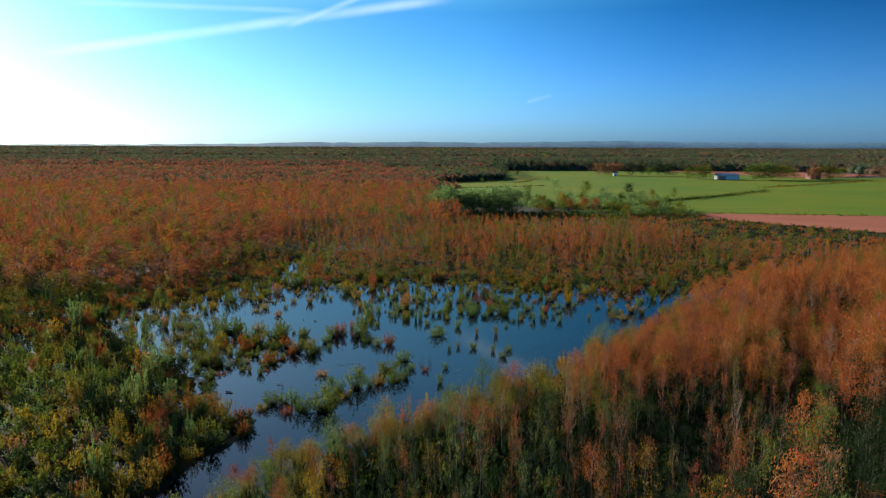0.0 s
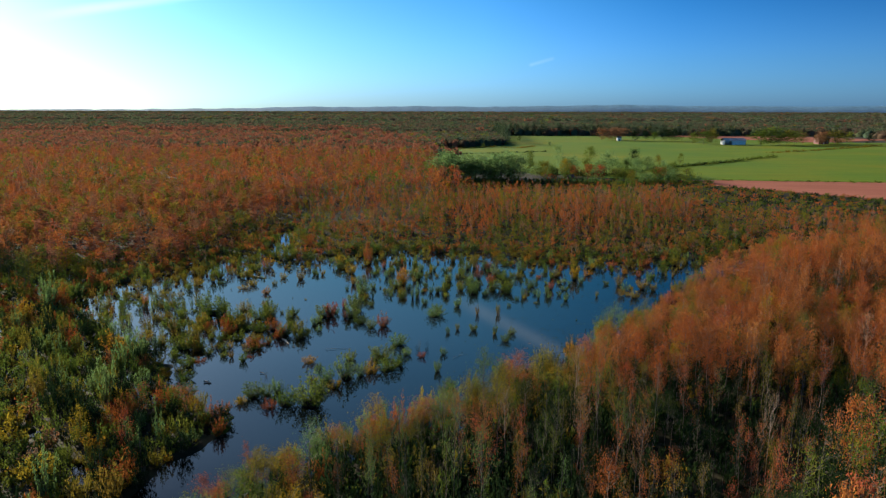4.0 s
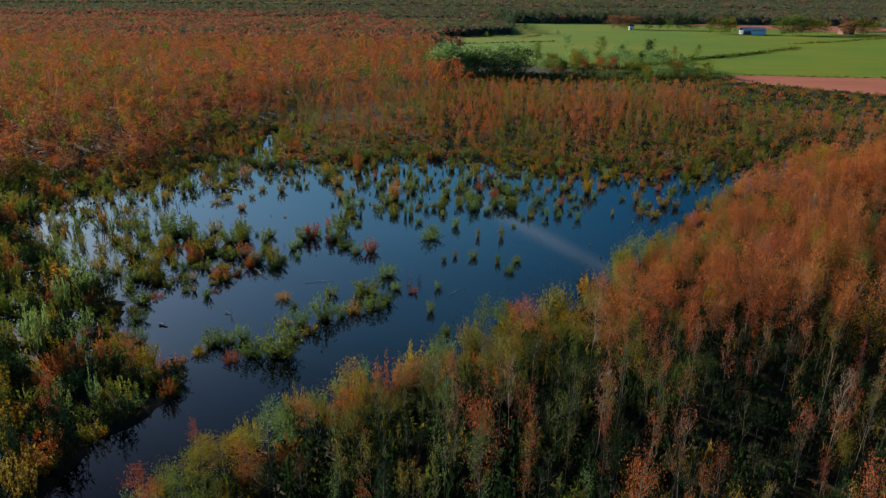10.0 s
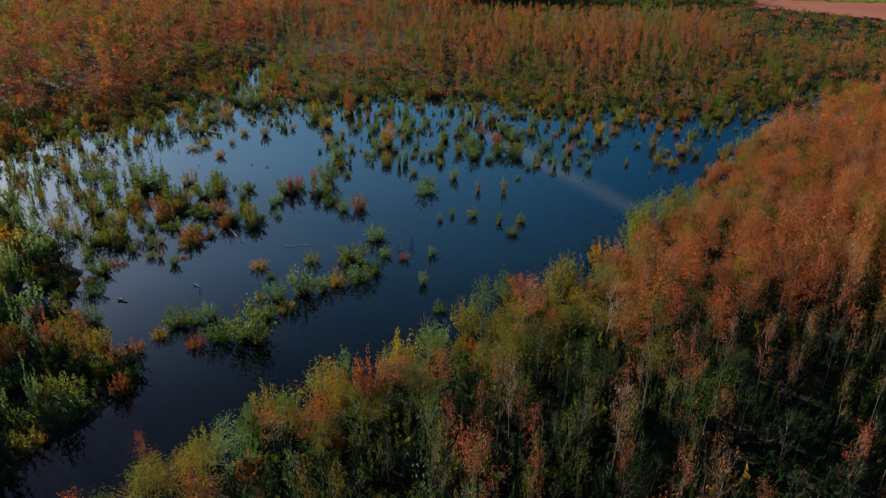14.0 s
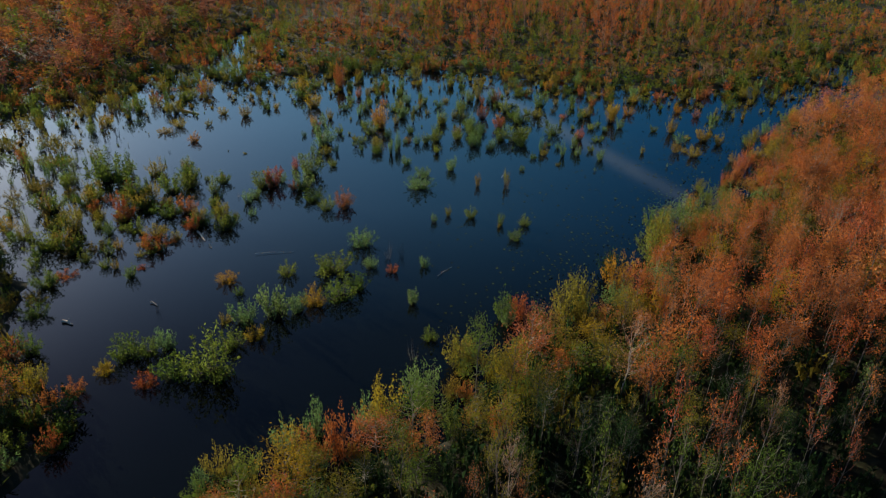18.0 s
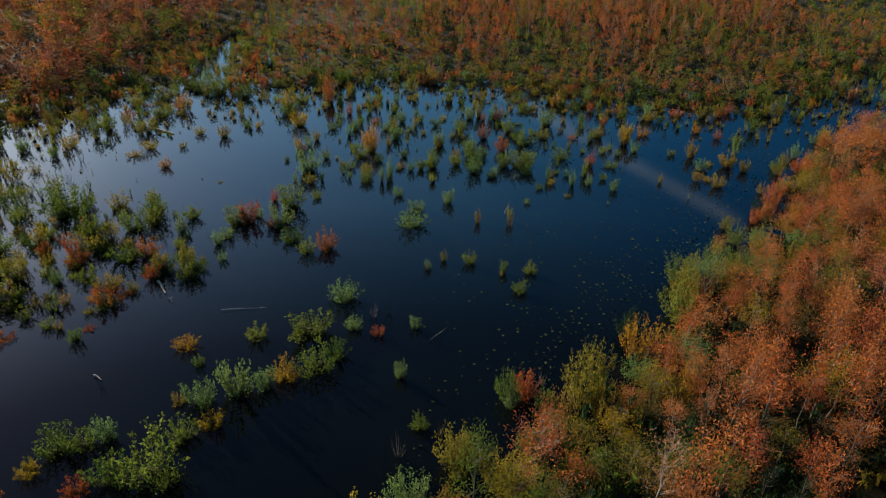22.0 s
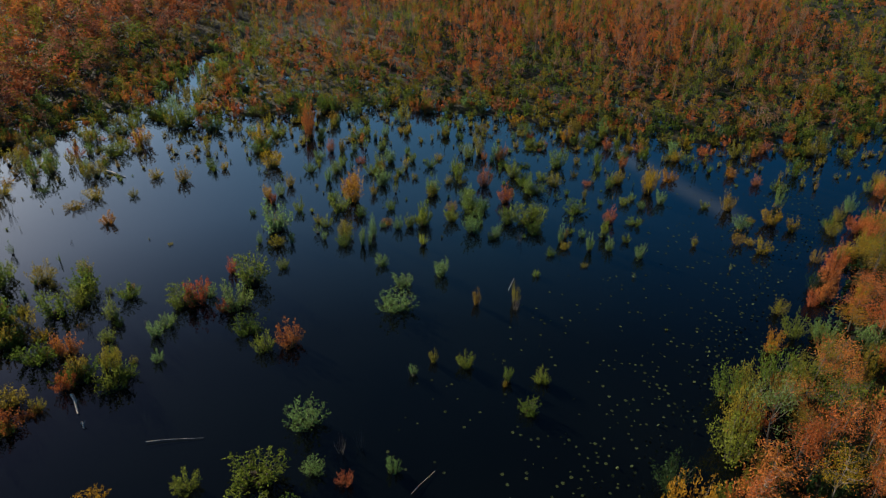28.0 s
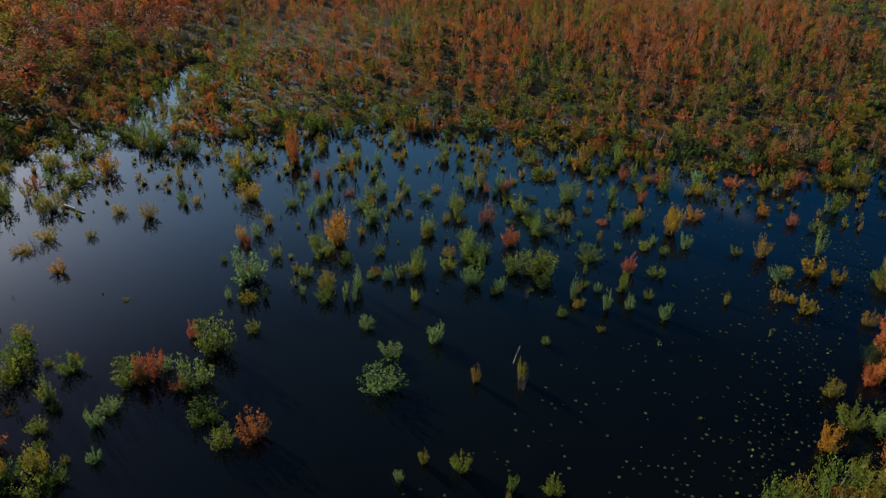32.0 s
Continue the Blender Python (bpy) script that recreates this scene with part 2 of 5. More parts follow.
# ---------------------------------------------------------------- mesh helpers
def mesh_np(name, V, F, mats, tint=None, slots=None):
    V, F = np.asarray(V, np.float32), np.asarray(F, np.int32)
    me = bpy.data.meshes.new(name)
    me.vertices.add(len(V))
    me.vertices.foreach_set("co", V.ravel())
    me.loops.add(F.size)
    me.loops.foreach_set("vertex_index", F.ravel())
    me.polygons.add(len(F))
    me.polygons.foreach_set("loop_start", np.arange(0, F.size, F.shape[1], dtype=np.int32))
    if slots is not None:
        me.polygons.foreach_set("material_index", np.asarray(slots, np.int32))
    for m in mats:
        me.materials.append(m)
    if tint is not None:
        a = me.attributes.new("tint", "FLOAT", "POINT")
        a.data.foreach_set("value", np.asarray(tint, np.float32))
    me.update(calc_edges=True)
    return me


def join(parts):
    """Several (V, F) sets as one."""
    Vs, Fs, n = [], [], 0
    for V, F in parts:
        if len(V):
            Vs.append(V); Fs.append(F + n); n += len(V)
    if not Vs:
        return np.zeros((0, 3)), np.zeros((0, 3), int)
    return np.concatenate(Vs), np.concatenate(Fs)


def part(name, VF, material, parent, label=""):
    ob = new(name, mesh_np(name, VF[0], VF[1], [material]))
    ob.parent = parent
    return tagged(ob, label)


def part_bm(name, bm, material, parent, label=""):
    me = bpy.data.meshes.new(name)
    bm.to_mesh(me)
    bm.free()
    me.materials.append(material)
    ob = new(name, me)
    ob.parent = parent
    return tagged(ob, label)


def tube(path, radii, sides=5):
    """A tapered limb along the points of path."""
    path = np.asarray(path, float)
    n = len(path)
    a = np.arange(sides) * 2 * np.pi / sides
    d = np.gradient(path, axis=0)
    d /= np.linalg.norm(d, axis=1)[:, None] + 1e-9
    u = np.cross(d, [0.31, 0.95, 0.05]); u /= np.linalg.norm(u, axis=1)[:, None] + 1e-9
    v = np.cross(d, u)
    r = np.asarray(radii, float)[:, None, None]
    V = path[:, None] + r * (np.cos(a)[None, :, None] * u[:, None] + np.sin(a)[None, :, None] * v[:, None])
    F = []
    for i in range(n - 1):
        for j in range(sides):
            k = (j + 1) % sides
            p, q, s, t = i * sides + j, i * sides + k, (i + 1) * sides + k, (i + 1) * sides + j
            F += [(p, q, s), (p, s, t)]
    return V.reshape(-1, 3), np.array(F)


def leaves(rng, C, size, droop=0.0, slim=0.0):
    """A small three-cornered leaf spray at each point of C; slim ones are upright twig tips."""
    n = len(C)
    a = rng.normal(size=(n, 3)); a[:, 2] += droop
    a /= np.linalg.norm(a, axis=1)[:, None]
    b = rng.normal(size=(n, 3))
    b -= (b * a).sum(1)[:, None] * a
    b /= np.linalg.norm(b, axis=1)[:, None]
    s = (size * rng.uniform(0.6, 1.4, n))[:, None]
    w = 0.55 * (1 - slim)
    t = 1.0 + 0.8 * slim
    V = np.stack([C + s * a * t, C + s * (-0.5 * t * a + w * b), C + s * (-0.5 * t * a - w * b)], 1)
    return V.reshape(-1, 3), np.arange(3 * n).reshape(-1, 3)


def tree_form(seed, H, R, low, limbs, nleaf, size, rise=1.0, top=0.55, sides=5, twigs=2, slim=0.0, plain=False):
    """Trunk with ascending limbs (wood) and its leaf sprays (crown). low: height of the lowest limb as a share of H."""
    rng = np.random.default_rng(seed)
    wob = rng.normal(size=(5, 2)) * 0.02 * H
    wob[0] = 0
    zs = np.array([0, 0.25, 0.5, 0.78, 1.0]) * H
    trunk = np.column_stack([np.cumsum(wob, 0) * 0.6, zs])
    r0 = 0.0055 * H + 0.012
    wood = [tube(trunk, r0 * np.array([1, 0.8, 0.6, 0.35, 0.08]), sides)]
    C = []
    zl = np.sort(rng.uniform(low, 0.97, limbs)) * H
    for z in zl:
        k = (z / H - low) / (1 - low)
        reach = R * (0.35 + 0.9 * math.sin(math.pi * min(0.98, (0.15 + k) ** top * 0.9))) * rng.uniform(0.65, 1.15)
        az = rng.uniform(0, 2 * np.pi)
        base = np.array([np.interp(z, zs, trunk[:, 0]), np.interp(z, zs, trunk[:, 1]), z])
        tip = base + np.array([math.cos(az) * reach, math.sin(az) * reach, reach * rise * rng.uniform(0.6, 1.3)])
        mid = (base + tip) / 2 + np.array([math.cos(az), math.sin(az), -0.6]) * reach * 0.12
        if plain:
            side = np.array([-math.sin(az), math.cos(az), 0.3]) * r0 * 0.35
            wood.append((np.array([base - side, base + side, tip]), np.array([[0, 1, 2]])))
        else:
            wood.append(tube([base, mid, tip], [r0 * 0.35, r0 * 0.22, r0 * 0.05], 3))
        m = max(2, int(nleaf / limbs))
        t = rng.uniform(0.25, 1.05, m)[:, None]
        P = base * (1 - t) ** 2 + 2 * mid * t * (1 - t) + tip * t ** 2
        C.append(P + rng.normal(size=(m, 3)) * np.array([0.20, 0.20, 0.24]) * R * (0.35 + t))
        for _ in range(twigs):
            f = rng.uniform(0.4, 0.95)
            s = base * (1 - f) ** 2 + 2 * mid * f * (1 - f) + tip * f ** 2
            e = s + np.array([rng.normal() * 0.3, rng.normal() * 0.3, rng.uniform(0.5, 1.0)]) * R * 0.55
            w = np.array([0.006, 0.006, 0]) * H / 8
            wood.append((np.array([s - w, s + w, e]), np.array([[0, 1, 2]])))
    C = np.concatenate(C)
    return join(wood), leaves(rng, C, size, 0.3 + 2.2 * slim, slim)


def shrub_form(seed, H, R, stems, nleaf, size, bare=0.3, thick=0.022, plain=False):
    """A bush of many upright stems from one foot, leafy from the share bare upwards, with an uneven top."""
    rng = np.random.default_rng(seed)
    wood, C = [], []
    lump = rng.uniform(0.62, 1.0, 5)
    for i in range(stems):
        az, k = 2 * np.pi * (i * 0.618 + rng.uniform(-0.1, 0.1)), rng.uniform(0.02, 1) ** 0.55
        foot = np.array([math.cos(az), math.sin(az), 0]) * R * 0.34 * k
        h = H * lump[int(az / (2 * np.pi) * 5) % 5] * rng.uniform(0.62, 1.12) * (1.05 - 0.40 * k * k)
        tip = np.array([math.cos(az) * R * k, math.sin(az) * R * k, h])
        mid = (foot + tip) / 2 + np.array([math.cos(az) * R * 0.08, math.sin(az) * R * 0.08, 0.06 * h])
        if plain:
            side = np.array([-math.sin(az), math.cos(az), 0]) * thick
            wood.append((np.array([foot - side, foot + side, tip]), np.array([[0, 1, 2]])))
        else:
            wood.append(tube([foot, mid, tip], [thick, thick * 0.7, thick * 0.15], 3))
        m = max(2, int(nleaf / stems))
        t = rng.uniform(bare, 1.03, m)[:, None]
        P = foot * (1 - t) ** 2 + 2 * mid * t * (1 - t) + tip * t ** 2
        C.append(P + rng.normal(size=(m, 3)) * np.array([0.062, 0.062, 0.055]) * (R + H) * 0.5 * (1.25 - 0.5 * t))
    C = np.concatenate(C)
    C[:, 2] = np.maximum(C[:, 2], 0.06)
    return join(wood), leaves(rng, C, size, 0.9, 0.15)


def mound_form(seed, r, h):
    """A ragged peat stool standing out of the water."""
    rng = np.random.default_rng(seed)
    sides, rings = 9, 4
    V = []
    for i in range(rings):
        k = i / (rings - 1)
        for j in range(sides):
            a = 2 * np.pi * (j + 0.3 * rng.random()) / sides
            rr = r * (1.0 - 0.55 * k ** 2) * rng.uniform(0.8, 1.2)
            V.append((math.cos(a) * rr, math.sin(a) * rr, -0.25 + (h + 0.25) * k + rng.normal() * 0.03 * (i > 0)))
    V.append((0, 0, h * 1.05))
    F = []
    for i in range(rings - 1):
        for j in range(sides):
            k = (j + 1) % sides
            p, q, s, t = i * sides + j, i * sides + k, (i + 1) * sides + k, (i + 1) * sides + j
            F += [(p, q, s), (p, s, t)]
    top = len(V) - 1
    for j in range(sides):
        F.append(((rings - 1) * sides + j, (rings - 1) * sides + (j + 1) % sides, top))
    return np.array(V), np.array(F)


def tuft_form(seed, r, h, blades, wide=0.03, base=0.0):
    """Sedge blades that fan out of a tussock."""
    rng = np.random.default_rng(seed)
    az, k = rng.uniform(0, 2 * np.pi, blades), rng.uniform(0, 1, blades)
    foot = np.column_stack([np.cos(az) * r * 0.6 * k, np.sin(az) * r * 0.6 * k, np.full(blades, base)])
    a2 = az + rng.normal(size=blades) * 0.6
    tip = foot + np.column_stack([np.cos(a2) * r * 0.8 * k, np.sin(a2) * r * 0.8 * k, h * rng.uniform(0.5, 1.1, blades)])
    side = np.column_stack([-np.sin(a2), np.cos(a2), np.zeros(blades)]) * wide
    V = np.stack([foot - side, foot + side, tip], 1).reshape(-1, 3)
    return V, np.arange(3 * blades).reshape(-1, 3)


def clump_form(seed, n, size):
    """A far tree crown of unit size: an uneven dome with leaf masses standing out of it."""
    rng = np.random.default_rng(seed)
    sides, rows = 7, ((0.0, 0.40), (0.42, 0.52), (0.78, 0.36))
    V = [(math.cos(a) * r * k, math.sin(a) * r * k, z * rng.uniform(0.85, 1.15)) for z, r in rows
         for a, k in [(2 * math.pi * (j + rng.uniform(-0.3, 0.3)) / sides, rng.uniform(0.7, 1.25)) for j in range(sides)]] + [(0.05, 0.03, 1.0)]
    F = []
    for i in range(2):
        for j in range(sides):
            k = (j + 1) % sides
            F += [(i * sides + j, i * sides + k, (i + 1) * sides + k), (i * sides + j, (i + 1) * sides + k, (i + 1) * sides + j)]
    F += [(2 * sides + j, 2 * sides + (j + 1) % sides, 3 * sides) for j in range(sides)]
    d = rng.normal(size=(n, 3)); d[:, 2] = np.abs(d[:, 2])
    d /= np.linalg.norm(d, axis=1)[:, None]
    C = d * np.array([0.46, 0.46, 0.5]) * rng.uniform(0.85, 1.12, n)[:, None] + [0, 0, 0.45]
    return join([(np.array(V) * [0.82, 0.82, 0.84], np.array(F)), leaves(rng, C, size, 0.5, 0.2)])


# ---------------------------------------------------------------- plan
BANK = [(-24, 40), (-23, 52), (-20, 60), (-16, 64), (-10, 68), (-5, 72), (-1, 77), (1, 81), (6, 85), (12, 92), (16, 99),
        (22, 106), (27, 116), (33, 126), (38, 134), (44, 140), (54, 146), (68, 152)]
POND = np.array(BANK + [(66, 160), (62, 171), (57, 170), (52, 157), (42, 152), (31, 148), (21, 147), (12, 150), (0, 153),
                        (-19, 156), (-33, 149), (-43, 149), (-49, 168), (-52, 181), (-54, 179), (-51, 150), (-58, 138),
                        (-65, 128), (-69, 114), (-62, 101), (-52, 95), (-44, 89), (-38, 84), (-37, 78), (-34, 74.5), (-31, 72),
                        (-26, 69), (-25, 65), (-28, 60), (-29, 54), (-28, 40)], float)
FIELD = np.array([(-38, 470), (-42, 550), (10, 610), (2, 822), (125, 838), (205, 815), (300, 690), (430, 690), (900, 720),
                  (900, 330), (420, 316), (176, 314), (100, 318), (60, 320), (20, 345), (-10, 400)], float)
SOILS = np.array([(84, 317.5), (102, 317.5), (176, 313.5), (420, 315.5), (900, 329), (900, 120), (420, 150), (260, 190), (150, 244), (96, 290)], float)


def inside(poly, x, y):
    r = np.zeros(x.shape, bool)
    n = len(poly)
    for i in range(n):
        x0, y0 = poly[i]; x1, y1 = poly[(i + 1) % n]
        if y0 == y1:
            continue
        c = ((y0 > y) != (y1 > y)) & (x < (x1 - x0) * (y - y0) / (y1 - y0) + x0)
        r ^= c
    return r


def line_dist(pts, x, y, closed=False):
    best = np.full(x.shape, 1e9)
    n = len(pts)
    for i in range(n if closed else n - 1):
        (x0, y0), (x1, y1) = pts[i], pts[(i + 1) % n]
        dx, dy = x1 - x0, y1 - y0
        t = np.clip(((x - x0) * dx + (y - y0) * dy) / (dx * dx + dy * dy), 0, 1)
        best = np.minimum(best, np.hypot(x - x0 - t * dx, y - y0 - t * dy))
    return best


def pond_depth(x, y):
    """Metres into the pond (above 0) or away from it (below 0)."""
    d = line_dist(POND, x, y, True)
    return np.where(inside(POND, x, y), d, -d)


def nz(x, y, wave, seed=0):
    """Smooth noise, about -1 to 1, with bumps of about wave metres."""
    rng = np.random.default_rng(900 + seed)
    v = 0
    for i in range(6):
        a, p, f = rng.uniform(0, 2 * np.pi), rng.uniform(0, 6.28), 2 * np.pi / wave * rng.uniform(0.6, 1.6)
        v = v + np.sin((x * np.cos(a) + y * np.sin(a)) * f + p)
    return v / 2.6


def right_of_bank(x, y):
    """Whether a point lies in the wood on the near bank of the pond."""
    bx = np.interp(y, [b[1] for b in BANK], [b[0] for b in BANK])
    return (x > bx) & (y < 157) & ((y < 150) | (x > 66))


def height(x, y):
    d = pond_depth(x, y)
    wood = right_of_bank(x, y)
    marsh = (~wood) & (y < 175) & (d < 0)
    base = np.where(wood, -0.22 + 0.1 * nz(x, y, 5, 1) + 0.75 * np.clip((-d - 1.5) / 9, 0, 1),
                    np.where(marsh, 0.08 + 0.10 * np.clip((82 - y) / 12, 0, 1) + 0.17 * nz(x, y, 7, 2) + 0.09 * nz(x, y, 2.8, 3) + 0.2 * np.clip((-d - 10) / 20, 0, 1), 0.35 + 0.1 * nz(x, y, 30, 4)))
    bed = -0.5 + 0.1 * nz(x, y, 8, 5)
    k = np.clip((d + np.where(wood, np.interp(x, [-10, 8], [0.8, 4.0]), 0.8)) / 1.6, 0, 1)
    return base * (1 - k) + bed * k


def grid_lines(lo, hi, step, out_lo, out_hi, grow=1.16):
    mid = list(np.arange(lo, hi + 0.01, step))
    up, s = [], step
    while (up[-1] if up else hi) < out_hi:
        s *= grow
        up.append((up[-1] if up else hi) + s)
    dn, s = [], step
    while (dn[-1] if dn else lo) > out_lo:
        s *= grow
        dn.append((dn[-1] if dn else lo) - s)
    return np.array(dn[::-1] + mid + up)


def sheet(X, Y, zf):
    gx, gy = np.meshgrid(X, Y)
    V = np.column_stack([gx.ravel(), gy.ravel(), zf(gx.ravel(), gy.ravel())])
    n, m = len(X), len(Y)
    i = (np.arange(m - 1)[:, None] * n + np.arange(n - 1)[None]).ravel()
    return V, np.column_stack([i, i + 1, i + n + 1, i + n])


V, F = sheet(grid_lines(-125, 105, 1.1, -4950, 4950), grid_lines(30, 190, 1.1, -1500, 4950), height)
ground = tagged(new("ground", mesh_np("ground", V, F, [FLOOR])), "dark wet marsh and forest floor with leaf litter", "ground", kind="structure")
ground.data.shade_smooth()
V, F = sheet(np.arange(-130, 111, 20.0), np.arange(30, 201, 17.0), lambda x, y: 0 * x)
water = tagged(new("water", mesh_np("water", V, F, [WATER])), "still dark pond water mirroring the sky", "pond", kind="structure")


def patch(name, poly, z, mat, label, cat):
    bm = bmesh.new()
    top = [bm.verts.new((x, y, z)) for x, y in poly]
    f = bm.faces.new(top)
    r = bmesh.ops.extrude_face_region(bm, geom=[f])
    bmesh.ops.translate(bm, vec=(0, 0, -0.6), verts=[v for v in r["geom"] if isinstance(v, bmesh.types.BMVert)])
    bmesh.ops.recalc_face_normals(bm, faces=bm.faces)
    me = bpy.data.meshes.new(name)
    bm.to_mesh(me); bm.free()
    me.materials.append(mat)
    return tagged(new(name, me), label, cat, kind="structure")


patch("crop_field", FIELD, 0.58, CROP, "bright green field of young crop in faint rows", "field")
patch("ploughed_field", SOILS, 0.60, SOIL, "bare reddish ploughed field with furrows", "field")
patch("far_ploughed_field", [(196, 818), (306, 694), (330, 700), (420, 760), (330, 850), (212, 850)], 0.59, SOIL, "distant strip of bare reddish soil", "field")


# ---------------------------------------------------------------- planting
def scatter(x0, x1, y0, y1, step, seed, jit=0.48):
    rng = np.random.default_rng(seed)
    gx, gy = np.meshgrid(np.arange(x0, x1, step), np.arange(y0, y1, step))
    n = gx.size
    gx = gx.ravel() + (np.arange(n) // gx.shape[1] % 2) * step * 0.5
    return gx + rng.uniform(-jit, jit, n) * step, gy.ravel() + rng.uniform(-jit, jit, n) * step


def wedge(x, y, margin):
    """The country that the flight looks over."""
    d = y + 2.6
    return (x > -0.80 * d - margin) & (x < 0.63 * d + margin)


def mass(name, label, cat, forms, x, y, z, sxy, sz, hue, bark=BARK, seed=1):
    """Many plants joined into one object: wood in the first material, leaves in the second."""
    if len(x) == 0:
        return None
    rng = np.random.default_rng(seed)
    pick = rng.integers(0, len(forms), len(x))
    turn, tint = rng.uniform(0, 2 * np.pi, len(x)), rng.uniform(0, 1, len(x))
    Vs, Fs, Ss, Ts, n = [], [], [], [], 0
    for i, form in enumerate(forms):
        sel = np.where(pick == i)[0]
        if len(sel) == 0:
            continue
        c, s = np.cos(turn[sel])[:, None], np.sin(turn[sel])[:, None]
        for slot, (V, F) in enumerate(form):
            if len(V) == 0:
                continue
            W = np.empty((len(sel), len(V), 3), np.float32)
            W[:, :, 0] = (V[None, :, 0] * c - V[None, :, 1] * s) * sxy[sel, None] + x[sel, None]
            W[:, :, 1] = (V[None, :, 0] * s + V[None, :, 1] * c) * sxy[sel, None] + y[sel, None]
            W[:, :, 2] = V[None, :, 2] * sz[sel, None] + z[sel, None]
            Vs.append(W.reshape(-1, 3))
            Fs.append((F[None] + (n + np.arange(len(sel)) * len(V))[:, None, None]).reshape(-1, 3))
            Ss.append(np.full(len(sel) * len(F), slot))
            Ts.append(np.repeat(tint[sel], len(V)))
            n += len(sel) * len(V)
    me = mesh_np(name, np.concatenate(Vs), np.concatenate(Fs), [bark, LEAF_S[hue]], np.concatenate(Ts), np.concatenate(Ss))
    return tagged(new(name, me), label, cat, kind="stuff")


def choose(rng, n, table, weights):
    """A hue name for each of n plants; weights: one row per hue."""
    w = np.array([np.broadcast_to(v, n) for v in weights], float)
    w = np.cumsum(w / w.sum(0), 0)
    return np.array(table)[(rng.random(n)[None] > w).sum(0).clip(0, len(table) - 1)]


NONE = (np.zeros((0, 3)), np.zeros((0, 3), int))
WORDS = {"rust": "rusty orange-red", "crimson": "bright red", "gold": "golden yellow", "olive": "olive brown", "green": "fresh green",
         "willow": "silvery green", "dark": "dark green", "twig": "bare pinkish grey", "silver": "lightened willow green", "sage": "haze-dulled green", "umber": "haze-greyed brown", "pine": "haze-lightened green", "maroon": "hazy dusky red"}


def thing(name, label, cat, group, wood, crown, bark, leaf, names=("trunk", "crown")):
    root = tagged(new(name), label, cat, group)
    part(names[0], wood, bark, root)
    part(names[1], crown, leaf, root)
    return root


def plant(base, x, y, z, turn, sxy, sz, used):
    """The first call places the built plant itself, later ones a copy."""
    m = pose(x, y, z, 0, 0, turn) @ Matrix.Diagonal((sxy, sxy, sz, 1))
    if id(base) in used:
        return copy_thing(base, m)
    used.add(id(base))
    base.matrix_basis = m
    return base


USED = set()
rng = np.random.default_rng(7)

# --- the wood on the near bank
TALL = [tree_form(20 + i, 9.0, 1.25 + 0.16 * (i % 4), 0.28 + 0.06 * (i % 3), 24, 1500, 0.088, 1.2, twigs=3, slim=0.4) for i in range(6)]
SPARSE = [tree_form(130 + i, 9.0, 0.8 + 0.1 * i, 0.30, 22, 560, 0.08, 1.7, twigs=4, slim=0.5) for i in range(4)]
TALL_L = [tree_form(26 + i, 9.0, 1.15 + 0.14 * (i % 4), 0.32 + 0.06 * (i % 3), 18, 600, 0.12, 1.2, sides=4, twigs=3, slim=0.4, plain=True) for i in range(5)]
wx, wy = scatter(-32, 118, 36, 158, 1.85, 11)
dist = line_dist(BANK, wx, wy)
off = np.interp(wx, [-25, -5, 3, 15, 28, 40, 60], [1.5, 2.6, 4.0, 3.6, 4.0, 5.0, 6.0])
ok = right_of_bank(wx, wy) & wedge(wx, wy, 14) & (dist > off) & (rng.random(len(wx)) < 0.9 - 0.32 * np.clip((wx - 8) / 8, 0, 1) * np.clip((78 - wy) / 10, 0, 1)) & (nz(wx, wy, 9, 9) > -1.0)
wx, wy, dist = wx[ok], wy[ok], dist[ok]
wh = 4.6 + np.clip((dist - off[ok]) / 13, 0, 1) * 4.4 + rng.normal(size=len(wx)) * 1.3
wh = np.clip(wh, 2.8, 12)
green_side = np.clip(0.5 + (9 + 0.30 * (wy - 60) - wx) / 16 + 0.35 * nz(wx, wy, 14, 8), 0, 1) * np.clip((92 - wy) / 20, 0, 1)
edge = np.clip((9 - dist) / 6, 0, 1)
# deep in the wood, dark leaf hues imitate the shade between crowns
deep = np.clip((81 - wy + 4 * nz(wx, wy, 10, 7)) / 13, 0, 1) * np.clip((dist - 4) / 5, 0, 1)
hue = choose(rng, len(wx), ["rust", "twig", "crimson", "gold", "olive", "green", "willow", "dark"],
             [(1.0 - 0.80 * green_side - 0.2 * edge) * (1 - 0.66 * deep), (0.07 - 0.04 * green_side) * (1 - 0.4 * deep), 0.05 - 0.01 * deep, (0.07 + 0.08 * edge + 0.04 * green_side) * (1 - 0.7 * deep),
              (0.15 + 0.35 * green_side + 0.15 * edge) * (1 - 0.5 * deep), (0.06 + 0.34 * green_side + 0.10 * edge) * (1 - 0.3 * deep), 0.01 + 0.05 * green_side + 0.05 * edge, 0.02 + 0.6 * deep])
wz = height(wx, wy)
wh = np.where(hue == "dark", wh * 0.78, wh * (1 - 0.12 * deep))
near = (dist < 34) & (wy < 128)
KIND = {"rust": "maple_tree", "crimson": "maple_tree", "twig": "birch_tree", "gold": "poplar_tree", "olive": "poplar_tree", "green": "alder_tree", "willow": "alder_tree", "dark": "young_alder"}
count = {}
rest = np.ones(len(wx), bool)
bases = {}
